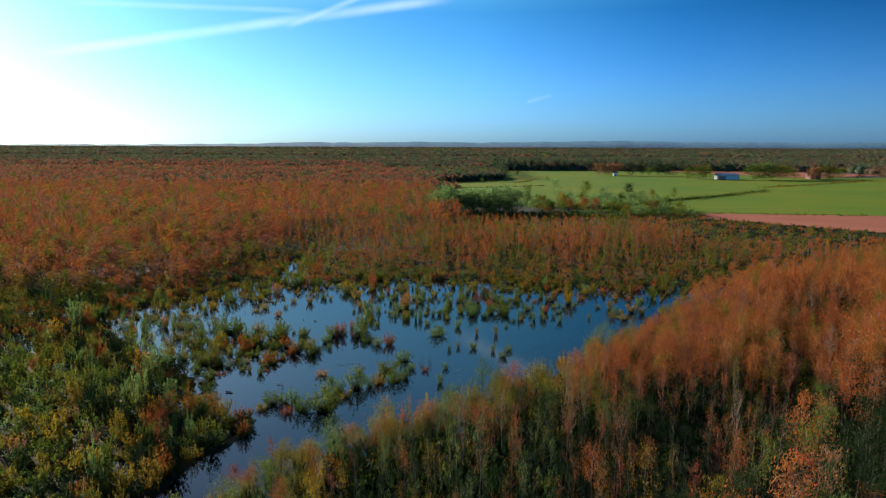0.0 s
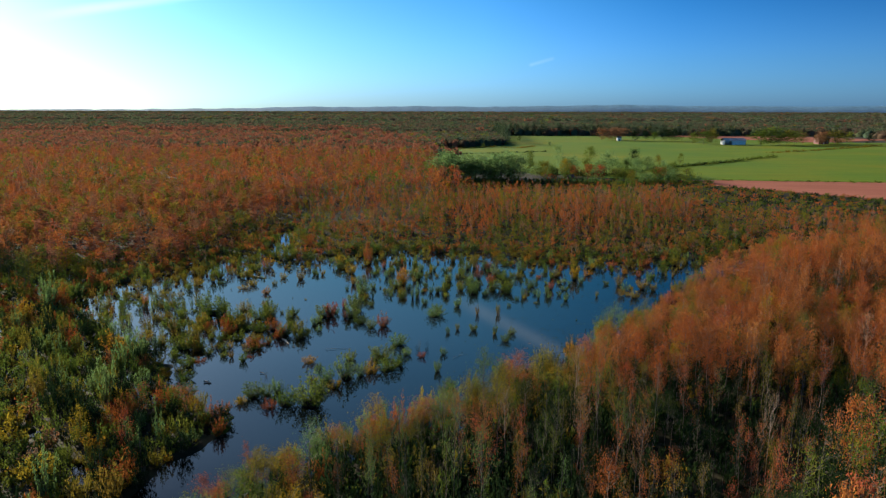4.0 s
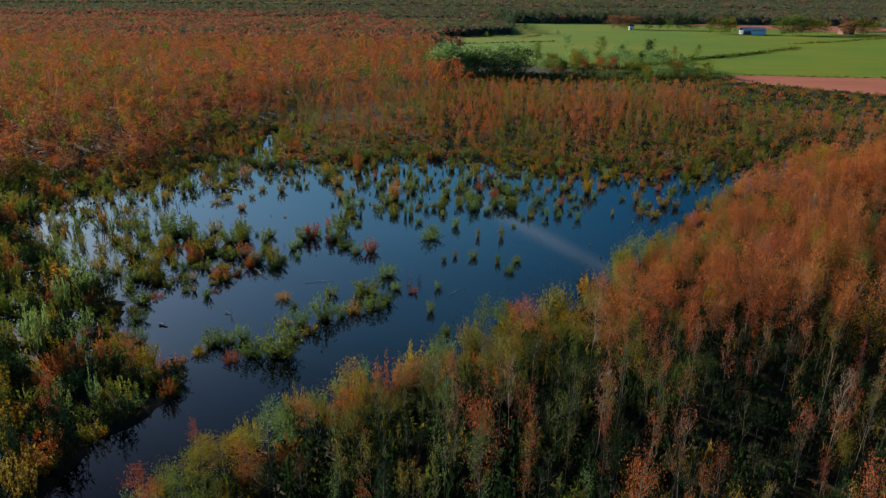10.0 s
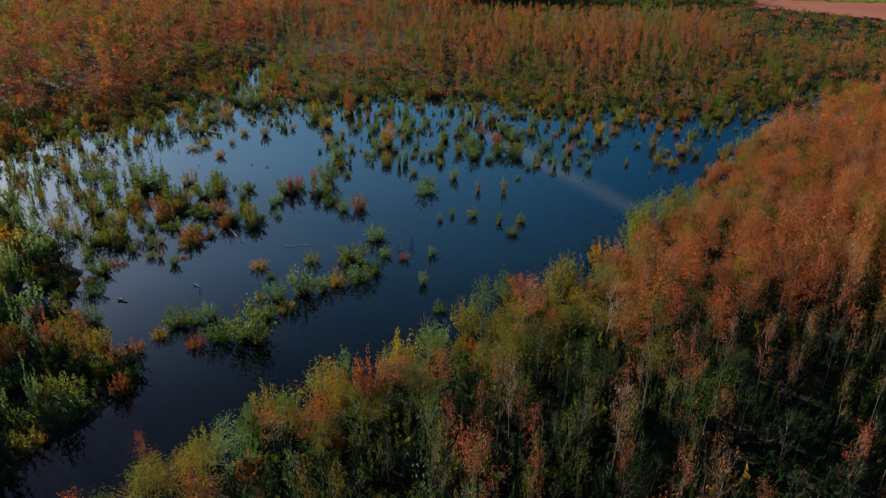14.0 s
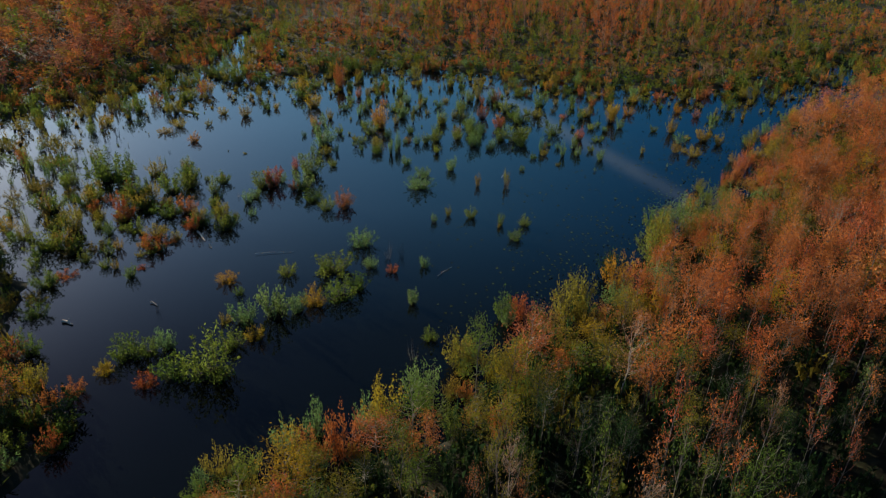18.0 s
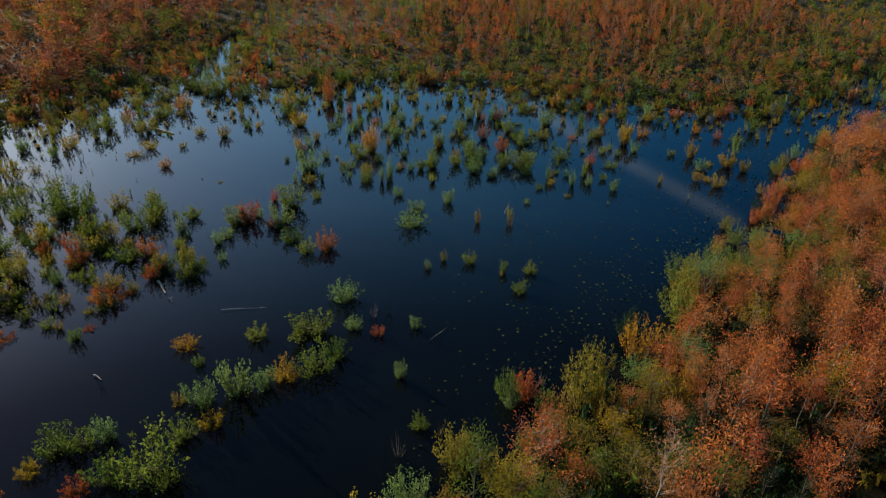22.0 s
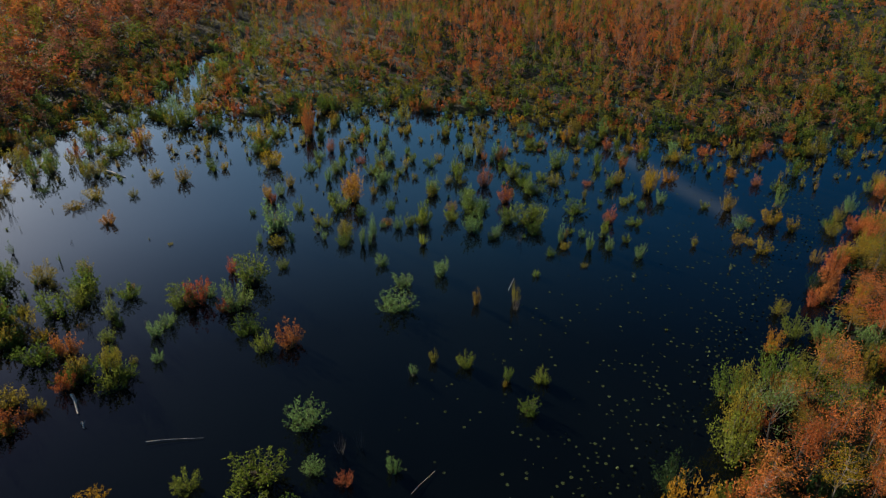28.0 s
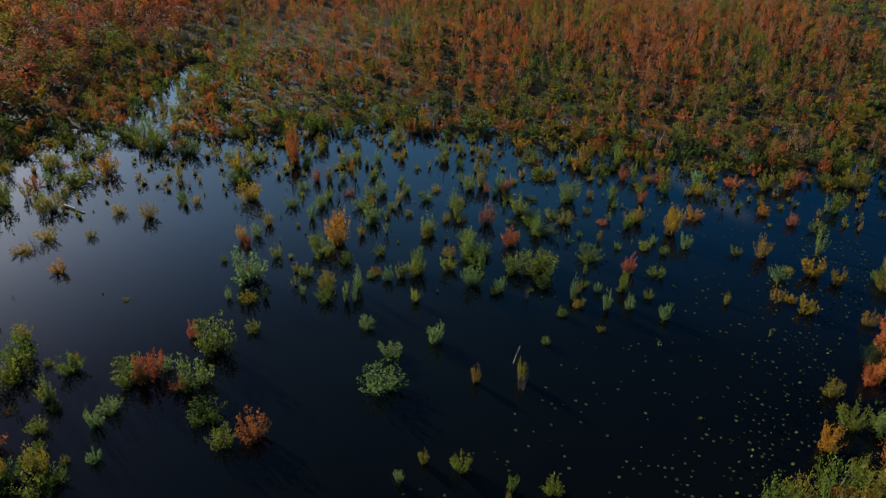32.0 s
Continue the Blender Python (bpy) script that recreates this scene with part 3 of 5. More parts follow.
for i in sorted(np.where(near)[0], key=lambda k: math.hypot(wx[k] - 8, wy[k] - 62)):
    h, k = str(hue[i]), KIND[str(hue[i])]
    if count.get(k, 0) >= 290:
        continue
    count[k] = count.get(k, 0) + 1
    v = int(rng.integers(0, 4)) + (4 if rng.random() < 0.9 * deep[i] else 0)
    if (h, v) not in bases:
        wood, crown = TALL[(v + len(h)) % 6] if v < 4 else SPARSE[v - 4]
        lean = 'thin ' if v > 3 else ''
        if h == "twig":
            wood, crown = tree_form(60 + v, 9.0, 0.95, 0.38, 22, 700, 0.09, 1.9, twigs=5, slim=0.6)
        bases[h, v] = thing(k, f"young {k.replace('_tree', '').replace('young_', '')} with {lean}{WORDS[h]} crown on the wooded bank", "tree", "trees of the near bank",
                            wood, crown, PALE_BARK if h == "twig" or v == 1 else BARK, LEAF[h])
    w = rng.uniform(0.75, 1.15) * (1 - 0.25 * deep[i])
    plant(bases[h, v], wx[i], wy[i], wz[i] - 0.1, rng.uniform(0, 360), w, wh[i] / 9.0, USED)
    rest[i] = False
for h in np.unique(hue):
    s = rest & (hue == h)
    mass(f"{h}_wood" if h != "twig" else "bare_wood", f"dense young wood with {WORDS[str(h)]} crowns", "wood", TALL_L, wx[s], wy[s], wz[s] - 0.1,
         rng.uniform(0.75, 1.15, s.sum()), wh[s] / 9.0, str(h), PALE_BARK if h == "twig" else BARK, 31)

# underwood between the trunks, its dark leaf colour standing in for shade
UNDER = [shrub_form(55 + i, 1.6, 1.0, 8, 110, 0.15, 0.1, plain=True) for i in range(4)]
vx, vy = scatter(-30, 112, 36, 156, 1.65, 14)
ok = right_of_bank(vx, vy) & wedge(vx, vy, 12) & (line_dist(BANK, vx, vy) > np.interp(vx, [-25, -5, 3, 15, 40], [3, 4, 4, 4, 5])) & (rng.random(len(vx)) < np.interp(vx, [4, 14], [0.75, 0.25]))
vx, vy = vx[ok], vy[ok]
mass("dark_underwood", "dense underwood, leaf colour darkened as shade between the trunks", "underwood", UNDER, vx, vy, height(vx, vy), rng.uniform(0.7, 1.15, len(vx)),
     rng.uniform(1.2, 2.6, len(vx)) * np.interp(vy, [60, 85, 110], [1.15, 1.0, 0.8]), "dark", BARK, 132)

# --- underwood of the near bank, and willows along the water
BUSH = [shrub_form(40 + i, 1.6, 1.0, 11, 200, 0.115, 0.15, plain=True) for i in range(4)]
BUSH_L = [shrub_form(50 + i, 1.6, 1.0, 6, 70, 0.19, 0.2, plain=True) for i in range(4)]
FULL = [shrub_form(70 + i, 1.6, 1.0, 24, 1150, 0.06, 0.12, 0.014) for i in range(5)]
GRAND = [shrub_form(85 + i, 1.6, 1.0, 26, 1500, 0.047, 0.12, plain=True) for i in range(4)]
LIGHT = [shrub_form(75 + i, 1.6, 1.0, 16, 520, 0.082, 0.15, plain=True) for i in range(5)]
ux, uy = scatter(-30, 110, 38, 156, 2.0, 12)
ud = line_dist(BANK, ux, uy)
ok = right_of_bank(ux, uy) & wedge(ux, uy, 10) & (ud > 2.2)
ux, uy = ux[ok], uy[ok]
# mostly dark leaves: shade beneath the trees put into their colour
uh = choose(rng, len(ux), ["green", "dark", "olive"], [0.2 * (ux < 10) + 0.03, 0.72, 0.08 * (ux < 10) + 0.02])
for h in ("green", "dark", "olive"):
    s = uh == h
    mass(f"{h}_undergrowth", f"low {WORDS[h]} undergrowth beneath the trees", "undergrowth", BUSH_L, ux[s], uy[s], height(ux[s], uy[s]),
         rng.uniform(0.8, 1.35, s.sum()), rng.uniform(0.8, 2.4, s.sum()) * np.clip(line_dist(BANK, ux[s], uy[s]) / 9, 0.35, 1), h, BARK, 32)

shrub_base = {}


def shrub(x, y, w, h, hue_name, name="willow_shrub", where="standing in the pond", group="shrubs in the pond", z=None):
    v = int(rng.integers(0, 4))
    key = (name, hue_name, v, where)
    if key not in shrub_base:
        wood, crown = (LIGHT if "marsh" in name else GRAND if "bank" in name else FULL)[v]
        shrub_base[key] = thing(name, f"bushy {WORDS[hue_name]} shrub {where}", "shrub", group, wood, crown, BARK, LEAF[hue_name], ("branchwork", "foliage"))
        if "willow" in name:
            part("stool", mound_form(150 + v, 0.5, 0.2), PEAT, shrub_base[key], "dark peat hummock")
    zz = float(height(np.array([x]), np.array([y]))[0]) if z is None else z
    return plant(shrub_base[key], x, y, max(zz, -0.12), rng.uniform(0, 360), w / 2.25, h / 1.8, USED)


# willows and alder along the bank
bl = np.array(BANK[0:16], float)
seg = np.r_[0, np.cumsum(np.hypot(*np.diff(bl, axis=0).T))]
for s in np.arange(0, seg[-1], 1.2):
    x, y = np.interp(s, seg, bl[:, 0]), np.interp(s, seg, bl[:, 1])
    k = np.interp(x, [-18, 0, 14, 35], [0.95, 1.0, 1.15, 0.8])
    for back in (-0.9, 0.8, 2.4, 4.2, 6.2):
        if rng.random() < (0.24 * (x < 4) if back < 0 else 0.46 if back < 4 else 0.26):
            front = [0.30, 0.34, 0.24, 0.06, 0.02, 0.04] if x < 14 else [0.12, 0.34, 0.38, 0.10, 0.04, 0.02]
            behind = [0.05, 0.18, 0.32, 0.12, 0.30, 0.03]
            hn = str(rng.choice(["willow", "green", "olive", "gold", "rust", "dark"], p=front if back < 2 else behind))
            w = rng.uniform(1.5, 3.0) * k
            shrub(x + back * 0.75 + rng.normal() * 0.6, y - back * 0.65 + rng.normal() * 0.6, w, w * rng.uniform(0.85, 1.3), hn,
                  "bank_shrub", "at the water's edge", "shrubs along the bank")

# --- shrubs of the pond: place, width, height
CHAIN = {"green": [(-25.7, 75, 3.3, 2.6), (-24.4, 75.6, 2, 1.9), (-21.5, 73.2, 3.1, 2.8), (-19, 73.7, 3, 3.4), (-18.7, 76.9, 2.4, 2.2), (-12, 84.2, 3.4, 2.7),
                   (-10.9, 85.9, 1.4, 1.5), (-13.7, 88.3, 2.7, 1.9), (-17.4, 87.4, 2, 1.8), (-20.6, 83.9, 1.1, 1.2)],
         "willow": [(-23.4, 76.4, 2, 2.6), (-18.8, 80, 2.6, 3.0), (-16.6, 81.3, 3.3, 3.2), (-15, 82.1, 1.4, 1.7), (-11.9, 93.2, 2.4, 1.7), (-5.9, 84.1, 1.2, 2.2), (-5.6, 90.1, 1.3, 1.2), (-10.4, 89.4, 1.3, 1.1)],
         "gold": [(-26.5, 73.1, 1.6, 1.3), (-14, 83.2, 2.5, 2.3), (-22.3, 85.8, 2.7, 2.1), (-17.2, 78.2, 1.6, 1.4)],
         "rust": [(-20.3, 80, 1.4, 1.1), (-23, 72.3, 2.0, 1.5)],
         "crimson": [(-8.3, 88.9, 1.4, 1.2)]}
BELT = {
    "green": [(4.8, 116.9, 0.8, 0.8), (3.4, 113.1, 1.0, 1.0), (-19.0, 111.7, 1.4, 1.2), (-20.9, 109.0, 2.5, 3.1), (-25.3, 105.0, 2.2, 2.2), (-18.9, 102.3, 2.1, 1.4), (-17.0, 100.3, 2.2, 2.2), (-32.2, 106.0, 0.9, 1.0), (-1.9, 100.2, 1.1, 1.3), (3.5, 99.2, 1.1, 1.1), (1.1, 99.0, 0.6, 1.5)],
    "olive": [(-20.7, 115.3, 2.0, 2.0), (-14.8, 118.0, 2.0, 2.5), (-30.7, 114.3, 1.0, 0.8), (-35.5, 108.3, 1.9, 2.4), (-30.7, 106.9, 1.5, 1.4), (1.6, 108.8, 1.3, 2.6)],
    "willow": [(-12.8, 116.5, 1.6, 2.7), (-21.0, 105.3, 2.6, 2.2), (-23.8, 106.6, 1.8, 2.0), (-5.0, 112.3, 2.1, 1.8), (-8.1, 110.2, 1.9, 1.1), (-8.1, 106.7, 3.3, 1.5), (-10.4, 113.3, 2.0, 1.2), (-5.6, 98.9, 0.9, 1.1)],
    "gold": [(-38.5, 117.5, 2.1, 1.8)],
    "crimson": [(-23.2, 110.4, 1.2, 2.3), (-24.4, 105.5, 3.1, 3.6)],
    "rust": [(-21.8, 104.8, 1.8, 1.7), (-15.3, 101.1, 2.8, 2.9), (-1.6, 108.1, 1.1, 1.8), (-4.3, 100.4, 1.1, 1.3)],
}
REED = {
    "green": [(-16.7, 123.3, 2.1, 1.8), (-17.1, 119.7, 1.7, 1.7), (-11.4, 124.2, 1.4, 1.4), (-8.9, 120.7, 1.3, 1.7), (-7.6, 121.3, 2.0, 2.4), (-3.8, 127.8, 1.5, 1.4), (-2.8, 124.3, 2.1, 1.7), (0.8, 122.8, 1.7, 2.1), (3.4, 124.8, 2.1, 1.8), (3.0, 123.1, 3.1, 2.1), (7.7, 126.0, 3.2, 2.1), (12.2, 120.3, 0.8, 1.0), (21.4, 128.6, 1.0, 0.9), (-14.1, 122.3, 1.7, 1.8), (-4.9, 122.5, 1.4, 1.8)],
    "olive": [(-45.5, 127.9, 2.7, 2.3), (-39.0, 123.6, 1.6, 1.0), (-35.3, 127.8, 2.7, 2.5), (23.8, 128.6, 2.7, 2.6)],
    "willow": [(-21.8, 118.4, 3.1, 2.8), (-19.4, 129.9, 2.1, 2.4), (-10.0, 120.0, 1.7, 2.0), (-11.5, 120.2, 2.0, 0.9), (-7.5, 128.5, 2.2, 2.2), (-2.7, 120.3, 2.0, 2.0), (-0.3, 119.8, 1.1, 1.3), (8.5, 118.1, 1.9, 2.5), (8.0, 120.7, 1.3, 1.4), (10.4, 118.5, 1.5, 2.0), (14.7, 127.7, 0.9, 0.9), (16.9, 129.2, 1.3, 1.5)],
    "gold": [(-42.7, 122.5, 2.1, 1.6), (-43.6, 120.2, 3.3, 1.7), (-38.8, 128.4, 2.5, 2.4), (-24.7, 124.9, 1.7, 2.7), (-15.7, 125.6, 2.5, 4.3), (27.4, 125.7, 2.8, 2.9), (25.4, 126.0, 1.5, 1.1), (24.8, 119.9, 1.8, 1.8), (24.1, 121.4, 1.8, 1.4), (29.1, 124.6, 1.5, 1.5)],
    "crimson": [(11.0, 124.2, 1.8, 2.6)],
    "rust": [(0.4, 127.4, 1.8, 2.1), (18.6, 120.3, 0.9, 1.6), (-16.6, 129.4, 2.2, 2.2)],
}
RIM = {
    "green": [(-46.7, 134.3, 4.3, 2.0), (-48.1, 147.8, 3.7, 1.7), (-42.7, 145.3, 3.1, 3.2), (-38.1, 143.6, 2.9, 2.2), (-33.7, 131.8, 1.1, 1.4), (-34.7, 150.3, 3.1, 1.4), (-29.3, 142.5, 2.3, 1.7), (-22.1, 132.3, 1.8, 1.5), (-25.0, 152.9, 4.6, 3.2), (-18.6, 143.7, 2.7, 1.9), (-21.0, 153.5, 2.5, 2.8), (2.4, 131.6, 1.3, 1.3), (36.8, 146.2, 3.5, 1.4), (7.4, 147.4, 1.9, 1.3), (2.5, 137.1, 2.3, 0.6), (3.5, 130.0, 2.4, 1.4), (6.4, 137.6, 2.0, 2.5), (-29.4, 137.5, 2.8, 2.0), (-23.2, 141.8, 1.1, 2.0), (-4.3, 138.6, 1.3, 2.1), (3.8, 143.0, 2.5, 0.9)],
    "olive": [(-40.8, 136.4, 1.6, 2.2), (-51.0, 147.5, 2.2, 1.5), (-35.7, 143.1, 1.7, 1.3), (-12.8, 145.2, 1.4, 1.5), (-11.7, 156.2, 2.0, 1.9), (-4.5, 131.7, 2.3, 2.2), (-3.0, 139.8, 2.1, 3.2), (5.8, 132.4, 2.7, 1.7), (28.7, 143.7, 3.8, 3.1), (38.1, 145.4, 3.5, 2.7), (-6.0, 131.3, 1.5, 1.2), (16.8, 135.1, 1.5, 2.0), (-3.6, 148.2, 1.9, 2.9), (8.3, 154.4, 1.5, 2.3), (9.3, 148.4, 1.9, 2.8), (-44.1, 135.0, 1.3, 1.0)],
    "willow": [(-13.3, 130.4, 2.3, 2.2), (-13.4, 136.2, 2.1, 2.0)],
    "gold": [(-32.1, 131.6, 1.5, 1.6), (-30.5, 139.9, 3.0, 2.5), (-26.9, 133.2, 2.9, 2.2), (-7.8, 137.9, 1.7, 1.2), (12.7, 133.7, 2.4, 2.7), (16.0, 131.7, 2.0, 3.2), (18.9, 135.3, 2.1, 1.6), (20.9, 141.4, 2.7, 2.5), (26.4, 137.2, 2.2, 2.0)],
    "rust": [(-24.9, 142.5, 1.8, 3.8), (-19.8, 138.4, 1.3, 1.6), (-16.9, 135.6, 1.7, 1.6), (-12.0, 131.1, 1.2, 1.1), (-9.9, 131.9, 1.5, 1.1), (-2.0, 131.2, 1.9, 2.2), (-0.3, 138.6, 1.7, 2.0), (14.1, 138.4, 1.7, 2.8), (25.0, 143.9, 2.8, 2.2), (31.0, 144.1, 1.9, 2.6), (28.7, 135.3, 1.7, 2.4), (8.7, 138.9, 1.3, 1.2), (10.1, 142.3, 0.9, 0.8), (32.6, 145.9, 3.5, 2.5), (-25.8, 144.9, 1.9, 4.0), (-7.8, 145.7, 1.4, 2.2)],
}
NEARER = {"green": [(2.6, 96.1, 1.3, 1.1), (-4, 79.5, 1.1, 1.0)], "gold": [(0.95, 98.4, 0.6, 1.2)]}
SHORE = {
    "olive": [(-49.8, 101.4, 3.6, 2.5), (-44.1, 90.9, 2.1, 1.9), (-40.3, 92.8, 3.7, 3.3), (-38.2, 88.6, 2, 1.3), (-37.6, 81.7, 2, 1.7), (-30.2, 71.1, 2.6, 2.7), (-28.2, 67.8, 2.1, 2.2), (-35.5, 98.9, 2.9, 2.2), (-31.9, 92.7, 3.7, 2.2), (-28.9, 95.9, 2.2, 2.5), (-26.7, 96.8, 2.2, 3), (-32.8, 86.7, 1.2, 1.1), (-26.8, 73.7, 1.2, 1)],
    "green": [(-45.1, 96.9, 4, 2.9), (-40.9, 89.5, 3.1, 2.2), (-43.2, 105.3, 4.4, 3.1), (-36.6, 92.7, 1.6, 2), (-36, 90.7, 1.6, 1.1), (-36.2, 87.7, 1.5, 1.4), (-37.2, 83.3, 1.9, 1.7), (-35.6, 79.1, 2.6, 1.5), (-33.1, 74.6, 1.6, 2), (-38.1, 101, 2.1, 2.6), (-33.4, 104.3, 2.1, 2.1), (-33.9, 86.9, 1, 0.9), (-30.9, 85.6, 1.4, 1.6), (-26, 66.2, 1.7, 1), (-25.9, 67.5, 1.4, 1.1)],
    "rust": [(-40.4, 97, 2.3, 2.5), (-36.5, 84.9, 2.9, 0.9), (-27.4, 70.8, 2.2, 2.3), (-31, 98.1, 2.3, 2), (-30.6, 87, 1.7, 0.5)],
}
SPIT = {"green": [(-26, 95, 2.6, 3.0), (-28.6, 95.7, 2.1, 2.2), (-32.7, 97.1, 3.4, 2.8), (-34.7, 102.7, 3.5, 3.6), (-30.2, 105.7, 1.7, 1.9), (-30, 102.6, 1, 2.6), (-36, 99, 2.6, 2.2), (-34.4, 106.3, 2.1, 3.0), (-34.5, 93.5, 2.6, 2.2)],
        "olive": [(-32.1, 98, 3.2, 2.6), (-38.5, 107, 3.2, 2.6), (-37.5, 102.5, 2.6, 2.4), (-29.8, 92.5, 1.6, 1.4)],
        "rust": [(-27.5, 96.9, 1.3, 3.4), (-31, 90.6, 3.0, 1.9), (-29.1, 94.6, 1.9, 2.0), (-36.6, 96, 2.4, 2.0)],
        "gold": [(-32.4, 90.9, 1.8, 1.6), (-34, 99.5, 1.8, 1.6)]}
for plot in (CHAIN, BELT, REED, RIM, SHORE, NEARER, SPIT):
    for hn, places in plot.items():
        for x, y, w, h in places:
            k = 1.12 if plot is CHAIN else 0.98
            shrub(x, y, w * k, h * (0.75 if plot is SPIT else 0.95), "olive" if hn == "rust" and w < 1.6 else hn, z=-0.05)

bx, by = scatter(-47, -24, 87, 110, 1.7, 113)
ok = (((bx + 35) / 11) ** 2 + ((by - 98) / 9.5) ** 2 < 1) & (rng.random(len(bx)) < 0.34)
for x, y in zip(bx[ok], by[ok]):
    shrub(x, y, rng.uniform(0.8, 1.9), rng.uniform(0.6, 1.6), str(rng.choice(["green", "olive", "rust", "gold", "willow"], p=[0.42, 0.34, 0.06, 0.06, 0.12])), z=-0.05)
# more of them, scattered through the belt in the middle of the pond
bx, by = scatter(-24, 16, 116, 150, 2.3, 114)
ok = (pond_depth(bx, by) > 1.5) & (rng.random(len(bx)) < 0.40 + 0.2 * nz(bx, by, 9, 115))
for x, y in zip(bx[ok], by[ok]):
    shrub(x, y, rng.uniform(0.7, 1.9), rng.uniform(0.8, 2.3), str(rng.choice(["green", "olive", "rust", "gold", "willow"], p=[0.36, 0.26, 0.08, 0.06, 0.24])), z=-0.05)
# shrubs that fringe the far shore and the inlet
bx, by = scatter(-70, 70, 80, 172, 2.1, 15)
pd = pond_depth(bx, by)
ok = (pd > 0) & (pd < np.where(bx < -36, 16, 7)) & ((((bx + 33) / 12) ** 2 + ((by - 118) / 11) ** 2) > 1) & ~((bx > 5) & (by < 118)) & (line_dist(BANK, bx, by) > 5) & (rng.random(len(bx)) < np.where(bx < -36, np.where(by > 108, np.where(bx < np.where(by < 124, -38, -44), 0.62, 0.22), 0.7), 0.34)) & ((by > 112) | (bx < -36))
fringe = np.column_stack([bx[ok], by[ok]])
rng.shuffle(fringe)
for h, lo in (("green", 0), ("olive", 1), ("rust", 2)):
    q = fringe[290:][lo::3]
    mass(f"{h}_flooded_scrub", f"{WORDS[h]} scrub standing in shallow water", "scrub", BUSH, q[:, 0], q[:, 1], 0 * q[:, 0] - 0.05, rng.uniform(0.6, 1.2, len(q)), rng.uniform(0.6, 1.6, len(q)), h, BARK, 140)
for x, y in fringe[:290]:
    shrub(x, y, rng.uniform(1.3, 2.8), rng.uniform(1.1, 2.8), str(rng.choice(["green", "olive", "rust", "gold", "willow"], p=[0.38, 0.36, 0.08, 0.06, 0.12])),
          "marsh_shrub", "in the flooded margin", "shrubs of the flooded margin", z=-0.05)

# --- tussocks: peat stools with a tuft of sedge
stools = []
for i in range(6):
    hn = ["green", "green", "olive", "green", "olive", "willow"][i]
    root = tagged(new("tussock"), f"dark peat stool with {WORDS[hn]} sedge in the water", "tussock", "tussocks in the pond")
    part("stool", mound_form(80 + i, (0.26, 0.2, 0.23, 0.28, 0.18, 0.22)[i], (0.15, 0.1, 0.18, 0.12, 0.1, 0.14)[i]), PEAT, root, "black wet peat")
    if i % 3 == 0:
        tagged(part("sedge", tuft_form(90 + i, 0.5, 0.5, 60, 0.022, 0.12), LEAF[hn], root), kind="stuff")
    else:
        twig, spray = shrub_form(95 + i, (0, 1.15, 0.7, 0, 1.5, 0.9)[i], (0, 0.5, 0.36, 0, 0.34, 0.6)[i], (0, 8, 11, 0, 6, 12)[i], (0, 240, 260, 0, 120, 220)[i], 0.05, 0.15, 0.014)
        tagged(part("branchwork", (twig[0] + [0, 0, 0.1], twig[1]), BARK, root), kind="stuff")
        part("foliage", (spray[0] + [0, 0, 0.1], spray[1]), LEAF[hn], root)
    stools.append(root)
tx, ty = scatter(-70, 66, 80, 182, 1.6, 16, 0.9)
pd = pond_depth(tx, ty)
dens = np.where(ty > 126, 0.52, 0.0)
dens = np.maximum(dens, np.where((tx > -22) & (tx < 14) & (ty > 117), 0.26, 0))
dens = np.maximum(dens, np.where((tx < -38) & (ty > 86), 0.36, 0))
dens = np.where(((tx + 33) / 12) ** 2 + ((ty - 118) / 11) ** 2 < 1, 0.03, dens)
dens = np.where((tx > 12) & (ty < 134), 0.02, dens)
dens = dens * (0.55 + 0.75 * (nz(tx, ty, 8, 17) > -0.3))
ok = (pd > 0.3) & (rng.random(len(tx)) < dens)
tx, ty = tx[ok], ty[ok]
order = np.argsort(np.hypot(tx, ty - 70))
for j in order[:290]:
    s = 0.35 + 0.95 * rng.random() ** 1.6
    plant(stools[int(rng.integers(0, 6))], tx[j], ty[j], 0.0, rng.uniform(0, 360), s, s * rng.uniform(0.7, 1.5), USED)
far = order[290:]
mass("far_tussocks", "many small peat stools with sedge in shallow water", "tussocks", [(mound_form(180 + i, 0.26, 0.16), tuft_form(190 + i, 0.5, 0.5, 34, 0.035, 0.12) if i == 0 else shrub_form(195 + i, 0.95, 0.42, 8, 90, 0.08, 0.1)[1]) for i in range(4)],
     tx[far], ty[far], 0 * tx[far], rng.uniform(0.6, 1.5, len(far)), rng.uniform(0.6, 1.6, len(far)), "olive", PEAT, 33)

# --- dead stems, logs and drift in the pond
TWIGS = [shrub_form(200 + i, 2.4, 0.6, 14, 20, 0.05, 0.5, 0.011)[0] for i in range(3)]
for i, (x, y, s) in enumerate([(-9.1, 91.1, 1.0), (-7.9, 91.6, 0.9), (1.6, 107.8, 1.1), (-5.7, 98.6, 0.8), (0.9, 98.5, 0.5), (-26.3, 80.9, 0.6), (-40, 113.5, 0.35), (-5, 77, 1.0), (-2.5, 79, 0.9),
                               (4, 84.5, 0.9), (-24.2, 106.0, 0.9), (-15, 101, 1.0), (-31, 101, 0.9), (-35, 104.5, 1.1), (-27.2, 102.3, 0.4), (-12, 117, 0.9), (2, 119, 0.8), (-47, 112, 1), (-49, 118, 1.1), (-43, 121, 0.9)]):
    o = new("dead_shrub")
    part("branchwork", TWIGS[i % 3], BARK, o)
    o.matrix_basis = pose(x, y, -0.08, 0, 0, 70 * i) @ Matrix.Diagonal((s, s, s, 1))
    tagged(o, "leafless grey dead stems rising from the water", "dead shrub", "dead stems in the pond")


